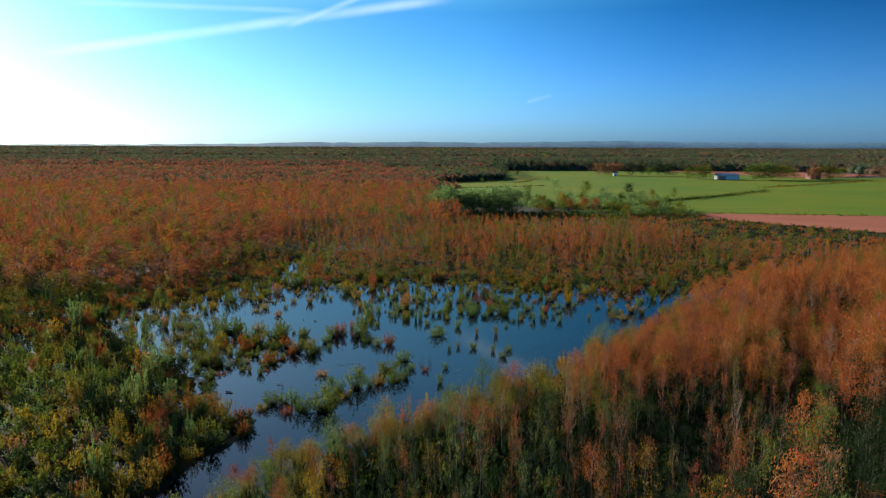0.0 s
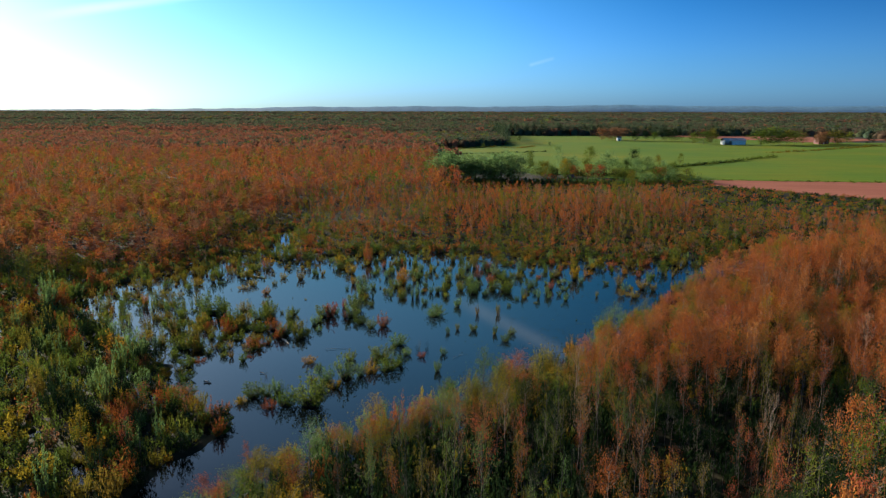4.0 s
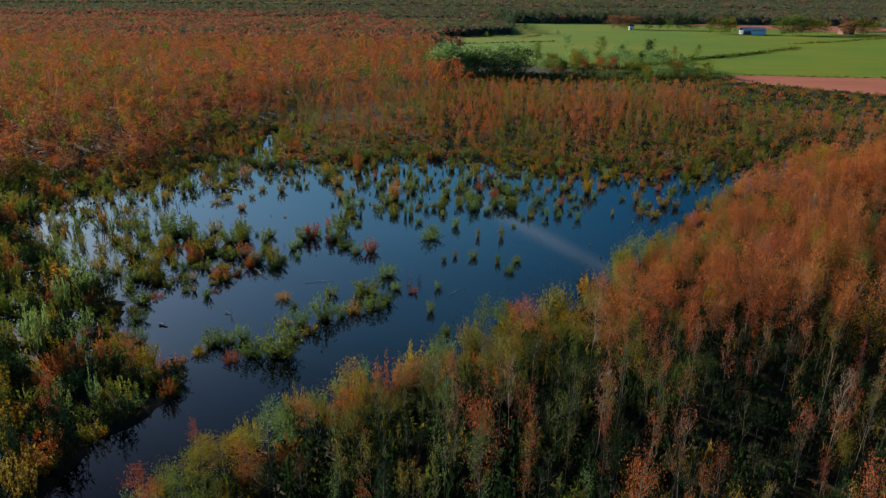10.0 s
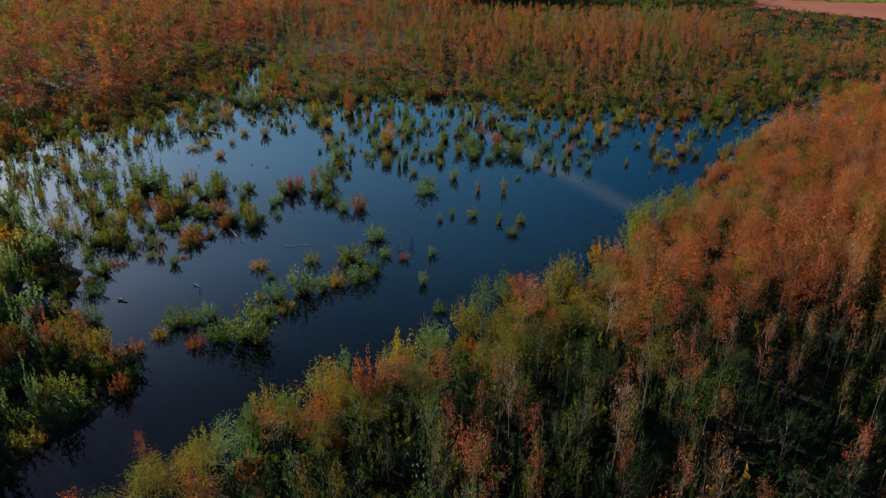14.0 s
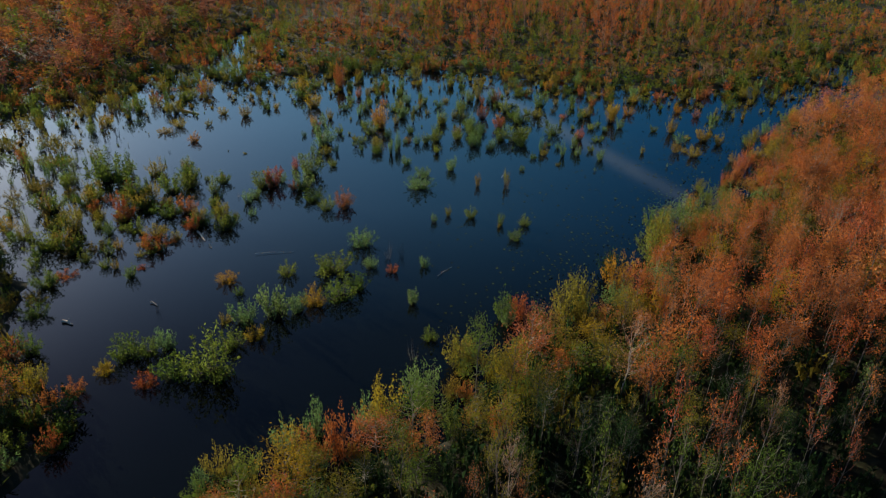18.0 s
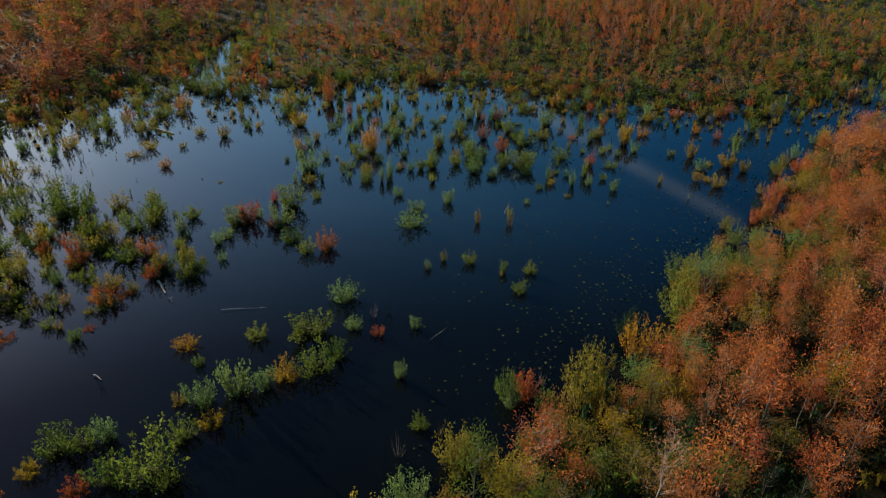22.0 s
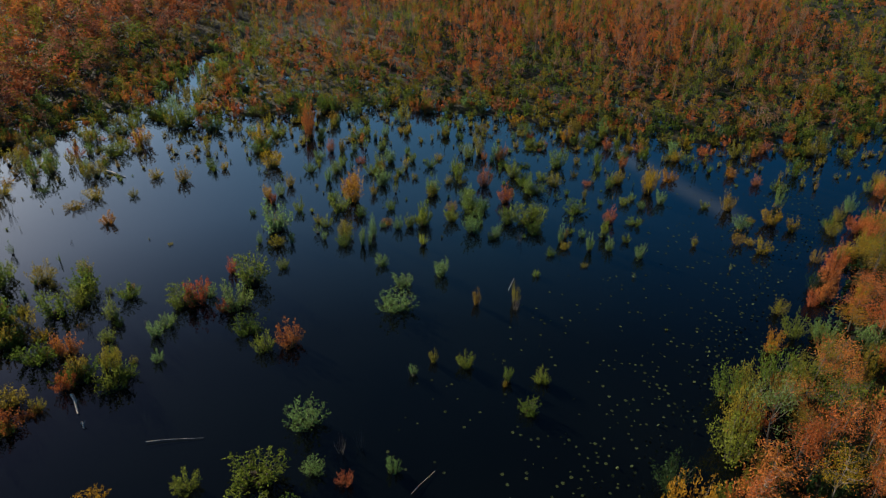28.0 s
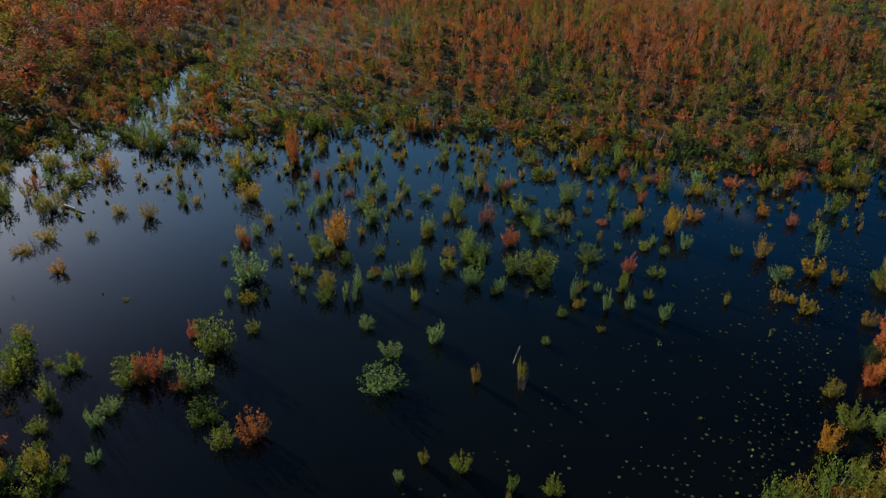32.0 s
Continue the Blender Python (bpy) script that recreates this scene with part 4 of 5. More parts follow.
def log(x0, y0, x1, y1, r, label, stub=True):
    L = math.hypot(x1 - x0, y1 - y0)
    t = np.linspace(0, 1, 7)
    p = np.column_stack([x0 + (x1 - x0) * t, y0 + (y1 - y0) * t + 0.06 * np.sin(t * 5), 0.05 + 0.10 * (1 - t)])
    VF = [tube(p, r * (1 - 0.55 * t), 8)]
    if stub:
        VF.append(tube([p[3], p[3] + [0.15, 0.1, 0.3]], [r * 0.4, r * 0.15], 5))
        VF.append(tube([p[5], p[5] + [-0.2, 0.15, 0.2]], [r * 0.3, r * 0.1], 5))
    V, F = join(VF)
    tagged(new("log", mesh_np("log", V, F, [DEADWOOD])), label, "log", "driftwood in the pond")


log(-28.35, 94.0, -27.0, 92.5, 0.12, "bleached broken log half sunk in the pond")
log(-26.3, 91.6, -25.9, 91.3, 0.09, "short bleached log end poking from the water")
log(-21.4, 90.5, -18.0, 91.4, 0.022, "thin bare pole floating on the water", False)
log(-4.3, 88.4, -3.1, 90.4, 0.02, "thin leaning dead branch in the water", False)
log(1.0, 110.3, 1.5, 112.6, 0.02, "thin dead stick standing out of the water", False)
log(-27.4, 81.9, -26.6, 81.6, 0.06, "small dark waterlogged branch", False)
log(-33.0, 78.6, -32.0, 78.4, 0.12, "dark log floating near the shore")
log(-45.0, 129.0, -42.2, 128.0, 0.15, "weathered fallen log among tussocks")

# --- water plants along the near bank
px, py = scatter(-6, 34, 74, 134, 0.62, 18)
pd = line_dist(BANK, px, py)
dens = np.clip(1.25 - pd / 6.5, 0, 1) * 0.95 + 0.18 * (pd < 17)
dens *= np.where(nz(px, py, 4, 19) > -0.25, 1, 0.25) * np.where((px > 2) | (py > 90), 1, 0.35)
ok = (pond_depth(px, py) > 0.4) & (rng.random(len(px)) < dens)
px, py, pd = px[ok], py[ok], pd[ok]
a = np.linspace(0.25, 2 * np.pi - 0.25, 8)
disc = np.vstack([[0, 0, 0], np.column_stack([np.cos(a), np.sin(a), 0.05 * np.sin(2 * a)])])
DF = np.array([(0, i, i + 1) for i in range(1, 8)])
W, T = [], []
for x, y, d in zip(px, py, pd):
    up = d < 3.2 and rng.random() < 0.75
    m = pose(x, y, rng.uniform(0.05, 0.3) if up else 0.012, rng.normal() * 32 if up else rng.normal() * 1.2, rng.normal() * 32 if up else 0, rng.uniform(0, 360))
    s = rng.uniform(0.05, 0.13) * (0.9 if up else 1)
    W.append(disc * s @ np.array(m.to_3x3()).T + np.array(m.translation))
    T.append(np.full(9, rng.random()))
W = np.concatenate(W)
FF = (DF[None] + (np.arange(len(px)) * 9)[:, None, None]).reshape(-1, 3)
tagged(new("lily_pads", mesh_np("lily_pads", W, FF, [PAD], np.concatenate(T))), "floating and upright dark green lily leaves", "lily pads", kind="stuff")

# --- the marsh beside the pond
mx, my = scatter(-112, -20, 34, 150, 1.75, 21)
d = pond_depth(mx, my)
ok = ~right_of_bank(mx, my) & (d < -0.3) & wedge(mx, my, 10) & (my < 132 + 6 * nz(mx, my, 20, 22)) & ((height(mx, my) > -0.03) | (rng.random(len(mx)) < 0.15))
mx, my, d = mx[ok], my[ok], d[ok]
mh = 0.9 + np.clip(-d / 14, 0, 1) * 0.8 + np.abs(rng.normal(size=len(mx))) * 0.7
mhue = choose(rng, len(mx), ["dark", "green", "olive", "gold", "willow", "rust", "twig"],
              [0.26 + 0.2 * nz(mx, my, 10, 29).clip(-1, 1), 0.5 + 0.15 * nz(mx, my, 12, 23), 0.24, 0.05 + 0.03 * nz(mx, my, 9, 24), 0.10, np.clip(0.08 + 0.12 * nz(mx, my, 14, 25) + 0.12 * (my > 100), 0.02, 1), 0.04])
mz = height(mx, my)
order = np.argsort(-d + np.abs(my - 75) * 0.3)
solo = np.zeros(len(mx), bool)
solo[order[:270]] = True
for j in order[:270]:
    shrub(mx[j], my[j], rng.uniform(1.6, 3.2), mh[j] * 1.4, str(mhue[j]) if mhue[j] != "twig" else "olive", "marsh_shrub_bush", "on the boggy shore", "shrubs of the boggy shore")
for h in np.unique(mhue):
    s = (mhue == h) & ~solo
    mass(f"{h}_marsh_scrub" if h != "twig" else "bare_marsh_scrub", f"{WORDS[str(h)]} scrub over wet marsh", "scrub", BUSH, mx[s], my[s], mz[s],
         rng.uniform(0.7, 1.45, s.sum()), mh[s] / 1.6, str(h), BARK, 34)
# sedge carpet
sx, sy = scatter(-112, -22, 36, 150, 1.0, 26)
d = pond_depth(sx, sy)
zs = height(sx, sy)
ok = ~right_of_bank(sx, sy) & (d < 0.5) & (zs > 0.0) & wedge(sx, sy, 6) & (rng.random(len(sx)) < 0.55)
SEDGE = [(NONE, tuft_form(210 + i, 0.6, 0.55, 22, 0.06)) for i in range(4)]
for h, lo, hi in (("olive", 0, 0.45), ("gold", 0.45, 0.52), ("green", 0.52, 1.01)):
    r = np.random.default_rng(27).random(len(sx))
    s = ok & (r >= lo) & (r < hi)
    mass(f"{h}_sedge", f"{WORDS[h]} sedge carpet on the marsh", "sedge", SEDGE, sx[s], sy[s], zs[s], rng.uniform(0.7, 1.4, s.sum()), rng.uniform(0.6, 1.3, s.sum()), h, PEAT, 35)
# saplings and a dark copse that stand in the marsh
cx, cy = scatter(-112, -30, 40, 134, 4.2, 28)
dc = np.hypot((cx + 94) / 16, (cy - 113) / 9)
ok = ~right_of_bank(cx, cy) & (pond_depth(cx, cy) < -2) & wedge(cx, cy, 8) & ((dc < 1) | (rng.random(len(cx)) < 0.16))
cx, cy, dc = cx[ok], cy[ok], dc[ok]
copse = {}
for x, y, k in zip(cx, cy, dc):
    hn = str(rng.choice(["dark", "green", "olive"])) if k < 1 else str(rng.choice(["rust", "crimson", "gold", "green"], p=[0.5, 0.15, 0.15, 0.2]))
    v = int(rng.integers(0, 3))
    if (hn, v) not in copse:
        copse[hn, v] = thing("marsh_tree", f"small tree with {WORDS[hn]} crown in the marsh", "tree", "trees of the marsh", *tree_form(300 + v, 6.0, 1.35, 0.22, 18, 900, 0.085, 1.0), BARK, LEAF[hn])
    H = rng.uniform(5.5, 8) if k < 1 else rng.uniform(2.8, 4.6)
    plant(copse[hn, v], x, y, float(height(np.array([x]), np.array([y]))[0]) - 0.05, rng.uniform(0, 360), rng.uniform(0.7, 1.1) * (1.2 if k < 1 else 0.75), H / 6, USED)
for x, y, H, w, hn in ((-20.3, 58.6, 4.7, 0.75, "crimson"), (-22.2, 54.2, 4.6, 1.05, "rust"), (-18.6, 57.2, 4.2, 0.6, "rust"), (-10.2, 63.6, 6.6, 1.2, "gold"), (5.4, 74.6, 6.9, 1.2, "rust")):
    if (hn, 0) not in copse:
        copse[hn, 0] = thing("marsh_tree", f"small tree with {WORDS[hn]} crown in the marsh", "tree", "trees of the marsh", *tree_form(300, 6.0, 1.35, 0.22, 18, 900, 0.085, 1.0), BARK, LEAF[hn])
    plant(copse[hn, 0], x, y, float(height(np.array([x]), np.array([y]))[0]) - 0.05, 40 * H, w, H / 6, USED)

# --- saplings behind the pond
SAP = [tree_form(320 + i, 5.0, 0.52 + 0.08 * (i % 3), 0.10, 11, 150, 0.19, 2.2, sides=3, twigs=1, slim=0.72, plain=True) for i in range(6)]
sx, sy = scatter(-215, 170, 104, 246, 2.05, 41)
d = pond_depth(sx, sy)
left = np.clip((-55 - sx) / 15, 0, 1)
ok = ~right_of_bank(sx, sy) & wedge(sx, sy, 12) & (d < -0.5) & ((sy > 146) | (sx < -50)) & ((sy > 128 + 6 * nz(sx, sy, 20, 22)) | (sx > -50))
ok &= ~((sx > 62) & (sy > 205 - 0.3 * (sx - 62))) & (rng.random(len(sx)) < 0.93) & (nz(sx, sy, 16, 42) > -1.05) & ~inside(SOILS, sx, sy)
sx, sy, d, left = sx[ok], sy[ok], d[ok], left[ok]
sh = 1.9 + np.clip(-d / 42, 0, 1) * 3.4 + left * 0.7 + rng.normal(size=len(sx)) * 0.8
sh = np.clip(sh, 1.3, 9)
shore = np.clip((24 + d) / 20, 0, 1)
patchy = nz(sx, sy, 26, 43)
ROUND = [tree_form(360 + i, 7.0, 1.25, 0.12, 14, 210, 0.21, 1.2, sides=3, twigs=0, slim=0.15, plain=True) for i in range(5)]
shue = choose(rng, len(sx), ["maroon", "rust", "crimson", "twig", "gold", "olive", "green"],
              [0.10 + 0.28 * left - 0.06 * shore, np.clip(0.34 + 0.35 * patchy - 0.40 * shore + 0.16 * left + 0.16 * (sx > 10), 0.03, 1), 0.01 + 0.05 * left, np.clip(0.16 + 0.12 * (sx > 10) - 0.10 * shore, 0.01, 1),
               0.02 + 0 * shore, np.clip(0.26 + 0.22 * shore - 0.16 * patchy, 0.03, 1), np.clip(0.14 + 0.26 * shore - 0.22 * patchy, 0.02, 1)])
thin = rng.random(len(sx))
for h in np.unique(shue):
    s = (shue == h) & (left > 0.5) & (thin < 0.62)
    mass(f"{h}_maple_grove" if h != "twig" else "bare_grove", f"grove of maples with {WORDS[str(h)]} rounded crowns", "grove", ROUND, sx[s], sy[s], np.maximum(height(sx[s], sy[s]), 0) - 0.05,
         rng.uniform(0.75, 1.3, s.sum()), (sh[s] + 0.5) / 7.0, str(h), BARK, 136)
    s = (shue == h) & (left <= 0.5) & (thin < 0.10)
    mass(f"{h}_thicket" if h != "twig" else "bare_thicket", f"bushy {WORDS[str(h)]} growth among the saplings", "scrub", BUSH, sx[s], sy[s], np.maximum(height(sx[s], sy[s]), 0) - 0.05,
         rng.uniform(0.9, 1.5, s.sum()), sh[s] * 0.62 / 1.6, str(h), BARK, 137)
    s = (shue == h) & (left <= 0.5) & (thin >= 0.10)
    mass(f"{h}_saplings" if h != "twig" else "bare_saplings", f"thicket of {WORDS[str(h)]} saplings behind the pond", "saplings", SAP, sx[s], sy[s], np.maximum(height(sx[s], sy[s]), 0) - 0.05,
         rng.uniform(0.75, 1.3, s.sum()), sh[s] / 5.0, str(h), PALE_BARK if h == "twig" else BARK, 36)
# low scrub below them and on the damp ground to the fields
lx, ly = scatter(-80, 215, 140, 312, 2.7, 44)
ok = wedge(lx, ly, 10) & (pond_depth(lx, ly) < -0.5) & ~right_of_bank(lx, ly) & ~inside(SOILS, lx, ly) & ~inside(FIELD, lx, ly) & ((lx > -20) | (ly < 190))
lx, ly = lx[ok], ly[ok]
# the dark share imitates shaded gaps between the saplings
lh = choose(rng, len(lx), ["olive", "green", "rust", "dark"], [0.3, 0.2, 0.2, 0.3])
for h in np.unique(lh):
    s = lh == h
    mass(f"{h}_low_scrub", f"low {WORDS[str(h)]} scrub on damp ground", "scrub", BUSH_L, lx[s], ly[s], height(lx[s], ly[s]), rng.uniform(0.9, 1.9, s.sum()), rng.uniform(0.5, 1.3, s.sum()), str(h), BARK, 37)

# bushy margin behind the waterline
gx, gy = scatter(-78, 72, 96, 182, 1.7, 145)
gd = pond_depth(gx, gy)
ok = (gd < 0.4) & (gd > -11 + 3 * nz(gx, gy, 9, 146)) & ~right_of_bank(gx, gy) & ((gy > 140) | (gx < -55)) & (rng.random(len(gx)) < 0.8 + 0.06 * gd)
gx, gy = gx[ok], gy[ok]
gh = choose(rng, len(gx), ["green", "olive", "willow", "dark", "rust"], [0.38, 0.32, 0.08, 0.12, 0.10 + 0.5 * (gx < -35)])
for h in np.unique(gh):
    s = gh == h
    mass(f"{h}_margin_scrub", f"{WORDS[str(h)]} scrub along the waterline", "scrub", BUSH, gx[s], gy[s], np.maximum(height(gx[s], gy[s]), -0.05), rng.uniform(0.6, 1.25, s.sum()),
         rng.uniform(0.6, 1.5, s.sum()), str(h), BARK, 147)

# --- larger wood to the west, then the forest to the horizon
MIDT = [tree_form(340 + i, 8.0, 1.7, 0.2, 9, 90, 0.34, 1.1, sides=3, twigs=0, slim=0.3, plain=True) for i in range(5)]
fx, fy = scatter(-380, 30, 240, 430, 3.9, 45)
ok = wedge(fx, fy, 14) & (fx < -14 - 0.12 * (fy - 240) + 6 * nz(fx, fy, 30, 46)) & (rng.random(len(fx)) < 0.95)
fx, fy = fx[ok], fy[ok]
p = nz(fx, fy, 40, 47)
fh = choose(rng, len(fx), ["maroon", "rust", "crimson", "twig", "gold", "olive", "green"], [0.10 + 0.6 * np.clip((fy - 230) / 190, 0, 1), np.clip(0.42 + 0.2 * p, 0.05, 1), np.clip(0.12 + 0.1 * p, 0.03, 1), 0.12, 0.02, 0.16 - 0.05 * p, np.clip(0.14 - 0.25 * p, 0.02, 1)])
for h in np.unique(fh):
    s = fh == h
    mass(f"{h}_west_wood" if h != "twig" else "bare_west_wood", f"broad wood with {WORDS[str(h)]} crowns", "wood", MIDT, fx[s], fy[s], 0.2 + 0 * fx[s], rng.uniform(0.8, 1.25, s.sum()),
         rng.uniform(0.75, 1.15, s.sum()), str(h), BARK, 38)
for nm, y0, y1, step, H, n, leafy in (("near", 425, 780, 5.8, 8, 60, 0.10), ("mid", 780, 1400, 11.0, 10.5, 40, 0.10), ("far", 1400, 2600, 22, 14, 24, 0.11), ("farthest", 2600, 4600, 44, 16, 16, 0.12)):
    forms = [(NONE, clump_form(400 + i, n, leafy)) for i in range(6)]
    fx, fy = scatter(-0.85 * y1 - 30, 0.70 * y1 + 30, y0, y1, step, 48)
    ok = wedge(fx, fy, 20) & ~inside(FIELD, fx, fy) & ~((fx > 180) & (fy < 850) & (fy > 680) & (fx < 450) & (fx - 180 > (fy - 820) * -0.8) & (fx < 420)) & (nz(fx, fy, step * 14, 49) > -1.1)
    fx, fy = fx[ok], fy[ok]
    west = np.clip((-60 - fx + (700 - fy) * 0.3) / 60, 0, 1) * (fy < 1050) * np.clip((1050 - fy) / 250, 0, 1)
    p = nz(fx, fy, step * 9, 50)
    # crown hues here have the haze of distance mixed into them
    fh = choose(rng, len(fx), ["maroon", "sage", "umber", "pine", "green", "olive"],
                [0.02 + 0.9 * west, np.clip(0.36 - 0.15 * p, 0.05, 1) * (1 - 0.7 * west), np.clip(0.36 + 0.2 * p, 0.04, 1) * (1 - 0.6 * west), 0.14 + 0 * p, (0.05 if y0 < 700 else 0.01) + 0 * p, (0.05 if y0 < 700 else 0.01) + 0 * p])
    for h in np.unique(fh):
        s = fh == h
        w = step * 1.4 * rng.uniform(0.75, 1.3, s.sum())
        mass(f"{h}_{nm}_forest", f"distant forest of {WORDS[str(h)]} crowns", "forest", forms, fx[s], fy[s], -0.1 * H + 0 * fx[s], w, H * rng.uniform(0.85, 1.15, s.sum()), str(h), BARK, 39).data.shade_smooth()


def ridge(name, y, tops, x0, x1, seed):
    """A low wooded ridge on the horizon with an uneven crest."""
    X = np.linspace(x0, x1, 160)
    k = np.interp(np.linspace(0, 1, 160), np.linspace(0, 1, len(tops)), tops)
    crest = k + 3.0 * nz(X, X * 0, 420, seed) + 1.2 * nz(X, X * 0, 130, seed + 1)
    V = np.concatenate([np.column_stack([X, X * 0 + y - 120, X * 0 - 3]), np.column_stack([X, X * 0 + y, crest]), np.column_stack([X, X * 0 + y + 60, crest * 0 - 3])])
    i = np.arange(159)
    F = np.concatenate([np.column_stack([i, i + 1, i + 161, i + 160]), np.column_stack([i + 160, i + 161, i + 321, i + 320])])
    ob = tagged(new(name, mesh_np(name, V, F, [HILL])), "low wooded hills on the horizon, coloured with blue haze", "hills", kind="structure")
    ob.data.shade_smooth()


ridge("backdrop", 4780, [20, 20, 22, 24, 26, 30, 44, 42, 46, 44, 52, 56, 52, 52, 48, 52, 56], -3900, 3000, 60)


# --- hedges, field trees and farm buildings
BIG = [tree_form(500 + i, 9.0, 2.6, 0.06, 30, 1300, 0.23, 0.9, top=0.5, plain=True) for i in range(4)]
field_base = {}


def field_tree(x, y, H, w, hn, where):
    v = int(rng.integers(0, 3))
    key = (hn, v, where)
    if key not in field_base:
        field_base[key] = thing("field_tree", f"broad tree with {WORDS[hn]} crown {where}", "tree", "trees round the fields", *BIG[v], BARK, LEAF[hn])
    plant(field_base[key], x, y, 0.3, rng.uniform(0, 360), w / (6.6 if "crop" in where else 6.4), H / (8.8 if "crop" in where else 9.4), USED)


for x, y, H, w, hn in ((-12, 306, 9.5, 11, "silver"), (-4, 312, 10, 11, "silver"), (4, 309, 9.5, 10, "silver"), (12, 314, 9, 9, "silver"), (8, 300, 6, 7, "green"), (-20, 318, 9, 9, "silver"), (-26, 305, 9, 9, "green"),
                       (24, 318, 7, 6, "olive"), (33, 322, 8, 7, "gold"), (44, 330, 8, 7, "green"), (54, 336, 9, 7, "silver"), (62, 330, 8, 7, "green"), (70, 345, 7, 5, "silver"), (48, 316, 6, 6, "crimson"),
                       (36, 312, 6, 7, "rust"), (58, 312, 6, 8, "green"), (84, 318, 4, 5, "green")):
    field_tree(x, y, H, w, hn, "beside the crop field")
tr = np.random.default_rng(71)
for _ in range(46):
    x, y = tr.uniform(18, 88), tr.uniform(300, 352)
    if y < 300 + 0.25 * max(0, x - 60) or inside(SOILS, np.array([x]), np.array([y]))[0]:
        continue
    field_tree(x, y, tr.uniform(3.5, 8), tr.uniform(4, 8), str(tr.choice(["silver", "green", "olive", "gold", "rust"], p=[0.34, 0.3, 0.16, 0.1, 0.1])), "beside the crop field")
for _ in range(26):
    x, y = tr.uniform(-30, 10), tr.uniform(296, 330)
    field_tree(x, y, tr.uniform(7, 10.5), tr.uniform(7, 11), str(tr.choice(["silver", "green", "olive"], p=[0.7, 0.25, 0.05])), "beside the crop field")
for x, y, H, w, hn in ((8, 420, 7, 6, "silver"), (22, 412, 7, 6, "green"), (40, 430, 9, 8, "silver"), (58, 424, 9, 8, "green"), (71, 372, 9, 7, "silver"), (76, 380, 10, 7, "dark"), (92, 396, 6, 5, "olive"), (108, 410, 6, 5, "green"),
                       (-8, 560, 6, 5, "green"), (25, 690, 8, 7, "green"), (48, 600, 5, 5, "silver"), (0, 690, 10, 8, "green")):
    field_tree(x, y, H, w, hn, "in the hedgerow")
for x, y, H, w, hn in ((140, 705, 10, 11, "dark"), (150, 702, 11, 11, "dark"), (160, 708, 9, 11, "green"), (170, 700, 10, 11, "dark"), (180, 706, 10, 11, "dark"), (190, 646, 12, 14, "green"), (199, 650, 13, 14, "olive"), (182, 652, 10, 12, "green"),
                       (236, 636, 12, 14, "green"), (247, 640, 14, 15, "green"), (258, 634, 13, 14, "olive"), (268, 642, 13, 13, "green"), (250, 628, 9, 11, "green"), (293, 648, 10, 12, "twig"), (305, 646, 9, 11, "olive"), (280, 655, 10, 10, "twig"), (288, 640, 10, 10, "twig"), (296, 650, 11, 10, "twig"),
                       (318, 668, 9, 10, "dark"), (330, 672, 10, 11, "green"), (344, 664, 8, 10, "dark"), (366, 668, 10, 11, "twig"), (380, 664, 9, 11, "green"), (120, 712, 11, 12, "twig"), (128, 716, 11, 12, "twig"), (110, 720, 11, 12, "twig")):
    field_tree(x, y, H, w, hn, "by the farmstead")


def hedge(pts, h, seed, hn):
    q = np.array(pts, float)
    s = np.r_[0, np.cumsum(np.hypot(*np.diff(q, axis=0).T))]
    t = np.arange(0, s[-1], 1.6)
    r = np.random.default_rng(seed)
    x = np.interp(t, s, q[:, 0]) + r.normal(size=len(t)) * 1.2
    y = np.interp(t, s, q[:, 1]) + r.normal(size=len(t)) * 1.2
    return mass("hedge", f"rough {WORDS[hn]} hedge between the fields", "hedge", BUSH_L, x, y, 0.3 + 0 * x, r.uniform(1.0, 2.0, len(t)), h * r.uniform(0.4, 1.2, len(t)) / 1.6, hn, BARK, seed)


for hn, seed in (("pine", 72), ("dark", 73), ("sage", 74)):
    r = np.random.default_rng(seed)
    t = r.uniform(0, 4, 130)
    x = np.interp(t, [0, 1, 2.6, 3.4, 4], [12, 2, 124, 200, 300]) + r.normal(size=130) * 2
    y = np.interp(t, [0, 1, 2.6, 3.4, 4], [615, 830, 846, 822, 860]) + np.abs(r.normal(size=130)) * 7
    mass(f"{hn}_field_edge_wood", f"tall wall of {WORDS[hn]} trees beyond the crop field", "wood", MIDT, x, y, 0.2 + 0 * x, r.uniform(1.1, 1.7, 130), r.uniform(1.2, 1.9, 130), hn, BARK, seed)
hedge([(66, 350), (90, 378), (130, 415), (187, 478)], 2.6, 61, "green")
hedge([(70, 352), (100, 388), (150, 436)], 2.2, 62, "dark")
hedge([(-38, 545), (0, 575), (20, 560), (34, 590)], 2.0, 63, "olive")
hedge([(-30, 480), (10, 500), (40, 520)], 1.6, 64, "dark")
hedge([(200, 520), (240, 548), (300, 600), (340, 640)], 2.0, 65, "olive")
hedge([(100, 317), (176, 313), (330, 314)], 1.3, 66, "green")
hedge([(-40, 600), (-10, 640), (6, 720), (0, 818)], 5.0, 67, "olive")
hedge([(20, 342), (45, 332), (66, 338)], 3.5, 68, "dark")
hedge([(-34, 297), (10, 296), (50, 301), (92, 311)], 4.5, 69, "willow")
hedge([(-30, 292), (20, 292), (60, 297), (96, 306)], 3.5, 70, "green")


def box(bm, x0, x1, y0, y1, z0, z1):
    bmesh.ops.create_cube(bm, size=1, matrix=Matrix.Translation(((x0 + x1) / 2, (y0 + y1) / 2, (z0 + z1) / 2)) @ Matrix.Diagonal((x1 - x0, y1 - y0, z1 - z0, 1)))


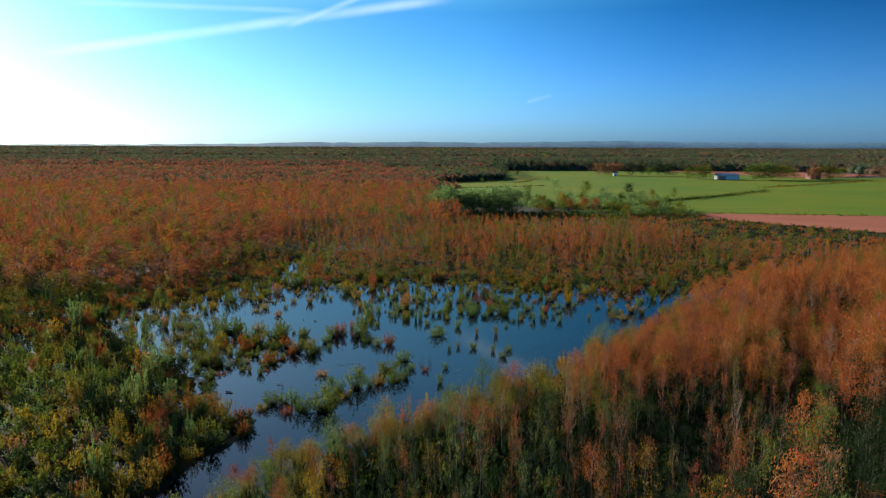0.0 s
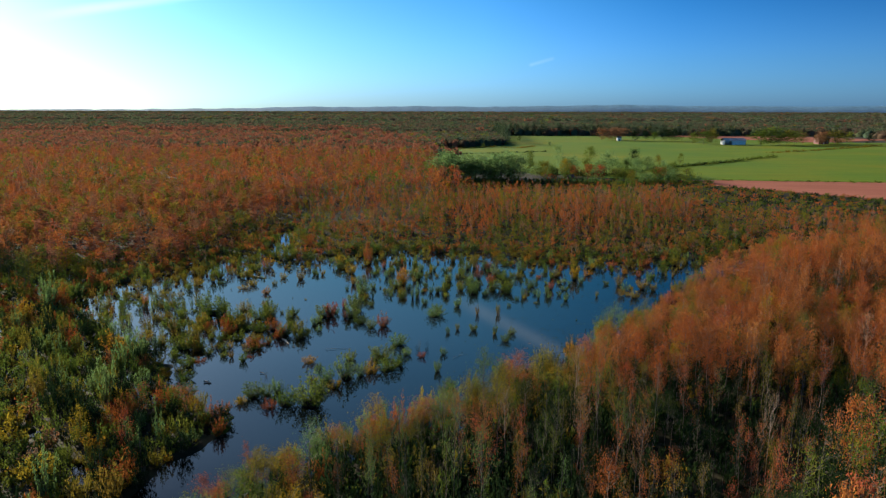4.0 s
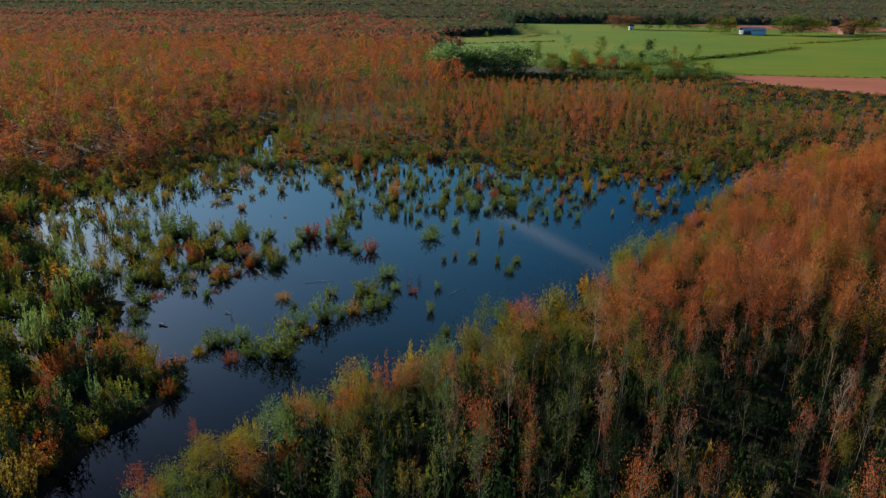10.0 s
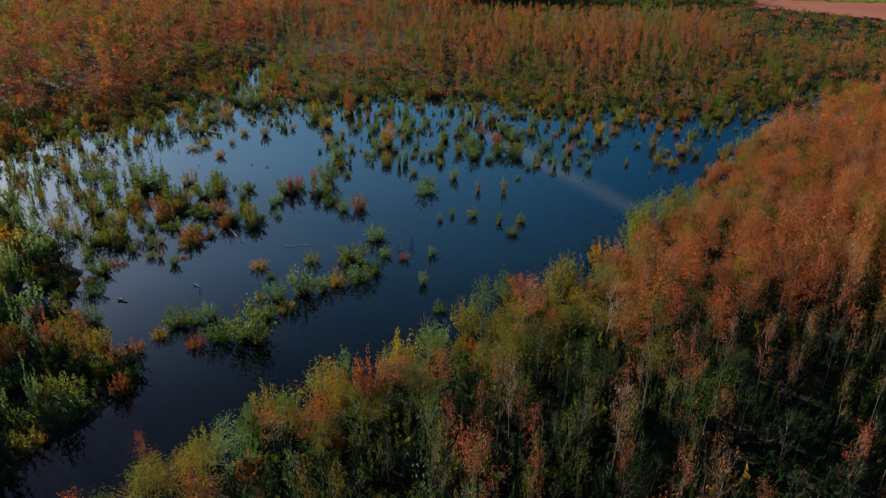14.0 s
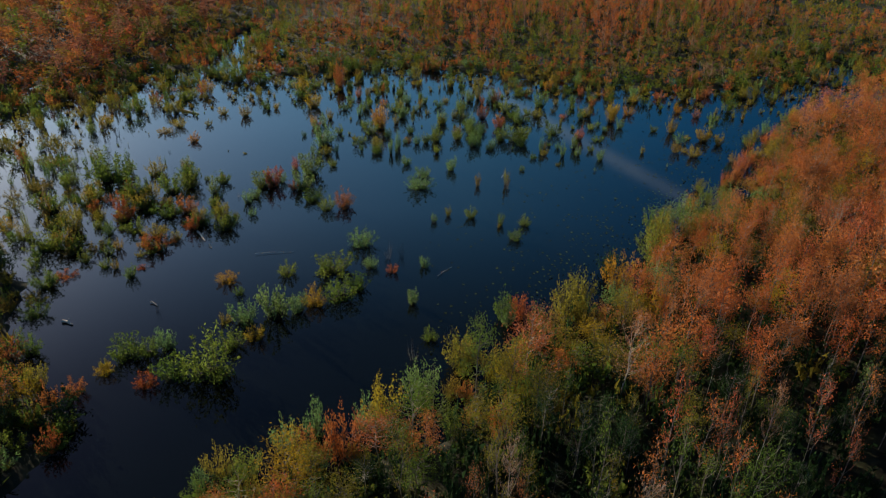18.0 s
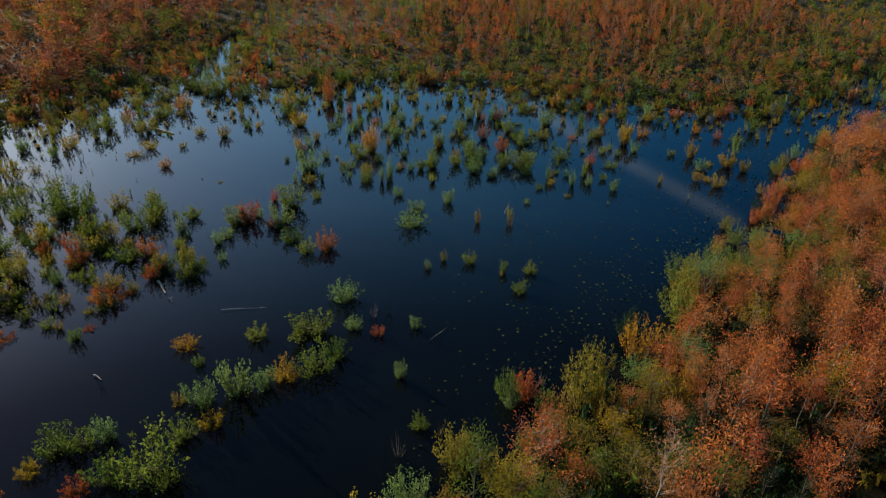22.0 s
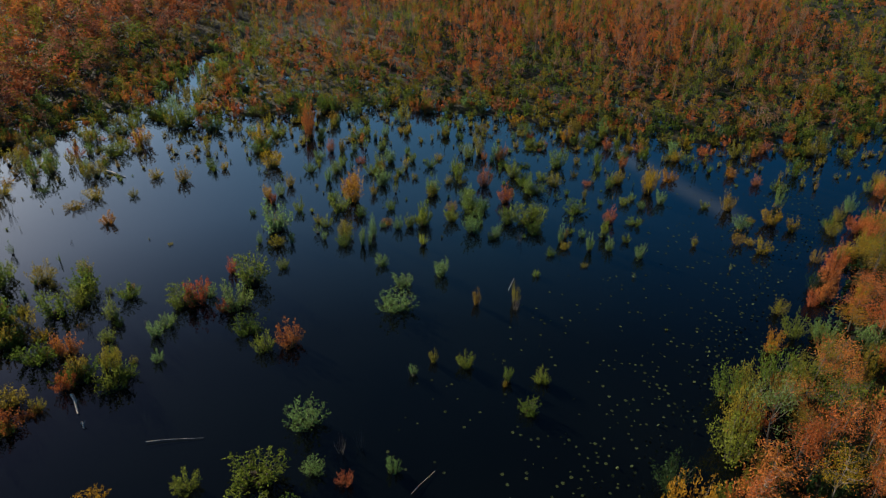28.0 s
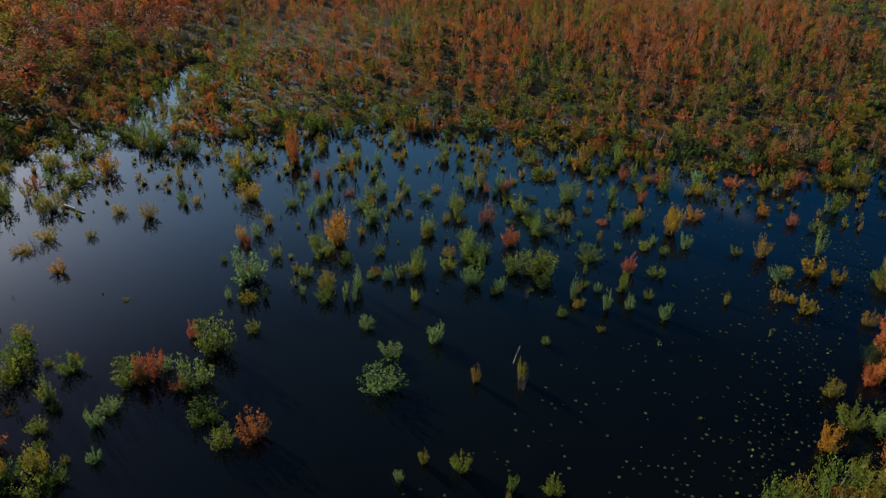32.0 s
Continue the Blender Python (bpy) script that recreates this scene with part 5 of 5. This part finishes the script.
def solid(name, boxes, mat, parent, label=""):
    bm = bmesh.new()
    for b in boxes:
        box(bm, *b)
    bmesh.ops.bevel(bm, geom=bm.edges[:], offset=0.03, segments=1, affect="EDGES")
    return part_bm(name, bm, mat, parent, label)


def gable(name, L, W, z0, z1, over, mat, parent, label=""):
    """A pitched roof with its ridge along x, 0.2 m thick."""
    bm = bmesh.new()
    x, w = L / 2 + over, W / 2 + over
    prof = [(-w, z0), (0, z1), (w, z0), (w, z0 + 0.2), (0, z1 + 0.22), (-w, z0 + 0.2)]
    a = [bm.verts.new((-x, y, z)) for y, z in prof]
    b = [bm.verts.new((x, y, z)) for y, z in prof]
    n = len(prof)
    for i in range(n):
        bm.faces.new((a[i], a[(i + 1) % n], b[(i + 1) % n], b[i]))
    bm.faces.new(a[::-1]); bm.faces.new(b)
    bmesh.ops.recalc_face_normals(bm, faces=bm.faces)
    return part_bm(name, bm, mat, parent, label)


WHITE = plain_mat("white_siding", (0.72, 0.72, 0.70))
METAL = plain_mat("pale_metal_roof", (0.62, 0.50, 0.48), 0.45)
DARKGAP = plain_mat("dark_interior", (0.02, 0.02, 0.02))
REDWALL = plain_mat("dark_red_boards", (0.12, 0.035, 0.03))
SLATE = plain_mat("dark_shingles", (0.07, 0.06, 0.06))
GLASS = plain_mat("window_glass", (0.05, 0.06, 0.08), 0.08)


def barn(x, y, turn, L=19.0, W=9.0, H=3.6):
    root = tagged(new("barn"), "long white open-fronted barn with pale metal roof", "barn")
    solid("wall", [(-L / 2, L / 2, W / 2 - 0.2, W / 2, 0, H), (-L / 2, -L / 2 + 0.2, -W / 2, W / 2, 0, H), (L / 2 - 0.2, L / 2, -W / 2, W / 2, 0, H),
                   (-L / 2 + 7, L / 2, -W / 2, -W / 2 + 0.2, 0, H), (-L / 2, L / 2, -W / 2, -W / 2 + 0.2, H - 0.7, H)], WHITE, root, "white board wall")
    for k in (-L / 2 + 0.2, -L / 2 + 3.4, -L / 2 + 6.8):
        solid("post", [(k - 0.12, k + 0.12, -W / 2 - 0.02, -W / 2 + 0.22, 0, H - 0.7)], WHITE, root)
    solid("floor_slab", [(-L / 2, L / 2, -W / 2, W / 2, -0.5, 0.05)], DARKGAP, root)
    gable("roof", L, W, H, H + 2.0, 0.5, METAL, root, "pale pinkish metal roof")
    root.matrix_basis = pose(x, y, 0.6, 0, 0, turn)


def house(x, y, turn):
    root = tagged(new("farmhouse"), "small dark red farmhouse with white windows among trees", "house")
    L, W, H = 10.0, 7.5, 5.2
    solid("wall", [(-L / 2, L / 2, -W / 2, W / 2, -0.5, H)], REDWALL, root)
    gable("roof", L, W, H, H + 2.6, 0.4, SLATE, root, "dark shingle roof")
    solid("chimney", [(1.2, 2.0, -0.4, 0.4, H + 1, H + 3.8)], REDWALL, root)
    for fx in (-3.2, 0.0, 3.2):
        for fz in (1.1, 3.4):
            if fx == 0 and fz < 2:
                solid("door", [(fx - 0.5, fx + 0.5, -W / 2 - 0.06, -W / 2 + 0.02, -0.1, 2.1)], WHITE, root)
                continue
            win = solid("window", [(fx - 0.55, fx + 0.55, -W / 2 - 0.05, -W / 2 + 0.02, fz - 0.1, fz + 1.3)], WHITE, root, "white window")
            solid("pane", [(fx - 0.42, fx + 0.42, -W / 2 - 0.08, -W / 2 - 0.02, fz + 0.02, fz + 1.18)], GLASS, win)
    root.matrix_basis = pose(x, y, 0.5, 0, 0, turn)


def shed(x, y, turn, s, wall, label):
    root = tagged(new("shed"), label, "shed")
    solid("wall", [(-s / 2, s / 2, -s * 0.4, s * 0.4, -0.3, s * 0.8)], wall, root)
    gable("roof", s, s * 0.8, s * 0.8, s * 1.15, 0.15, SLATE, root)
    solid("door", [(-0.45, 0.45, -s * 0.4 - 0.06, -s * 0.4 + 0.02, -0.1, min(2.0, s * 0.75))], DARKGAP, root)
    root.matrix_basis = pose(x, y, 0.5, 0, 0, turn)


barn(214, 640, 4)
house(300, 662, 12)
shed(124, 700, 0, 4.0, WHITE, "small white shed beside a clump of trees")
shed(34, 306, 0, 2.6, REDWALL, "small dark shed at the edge of the marsh")
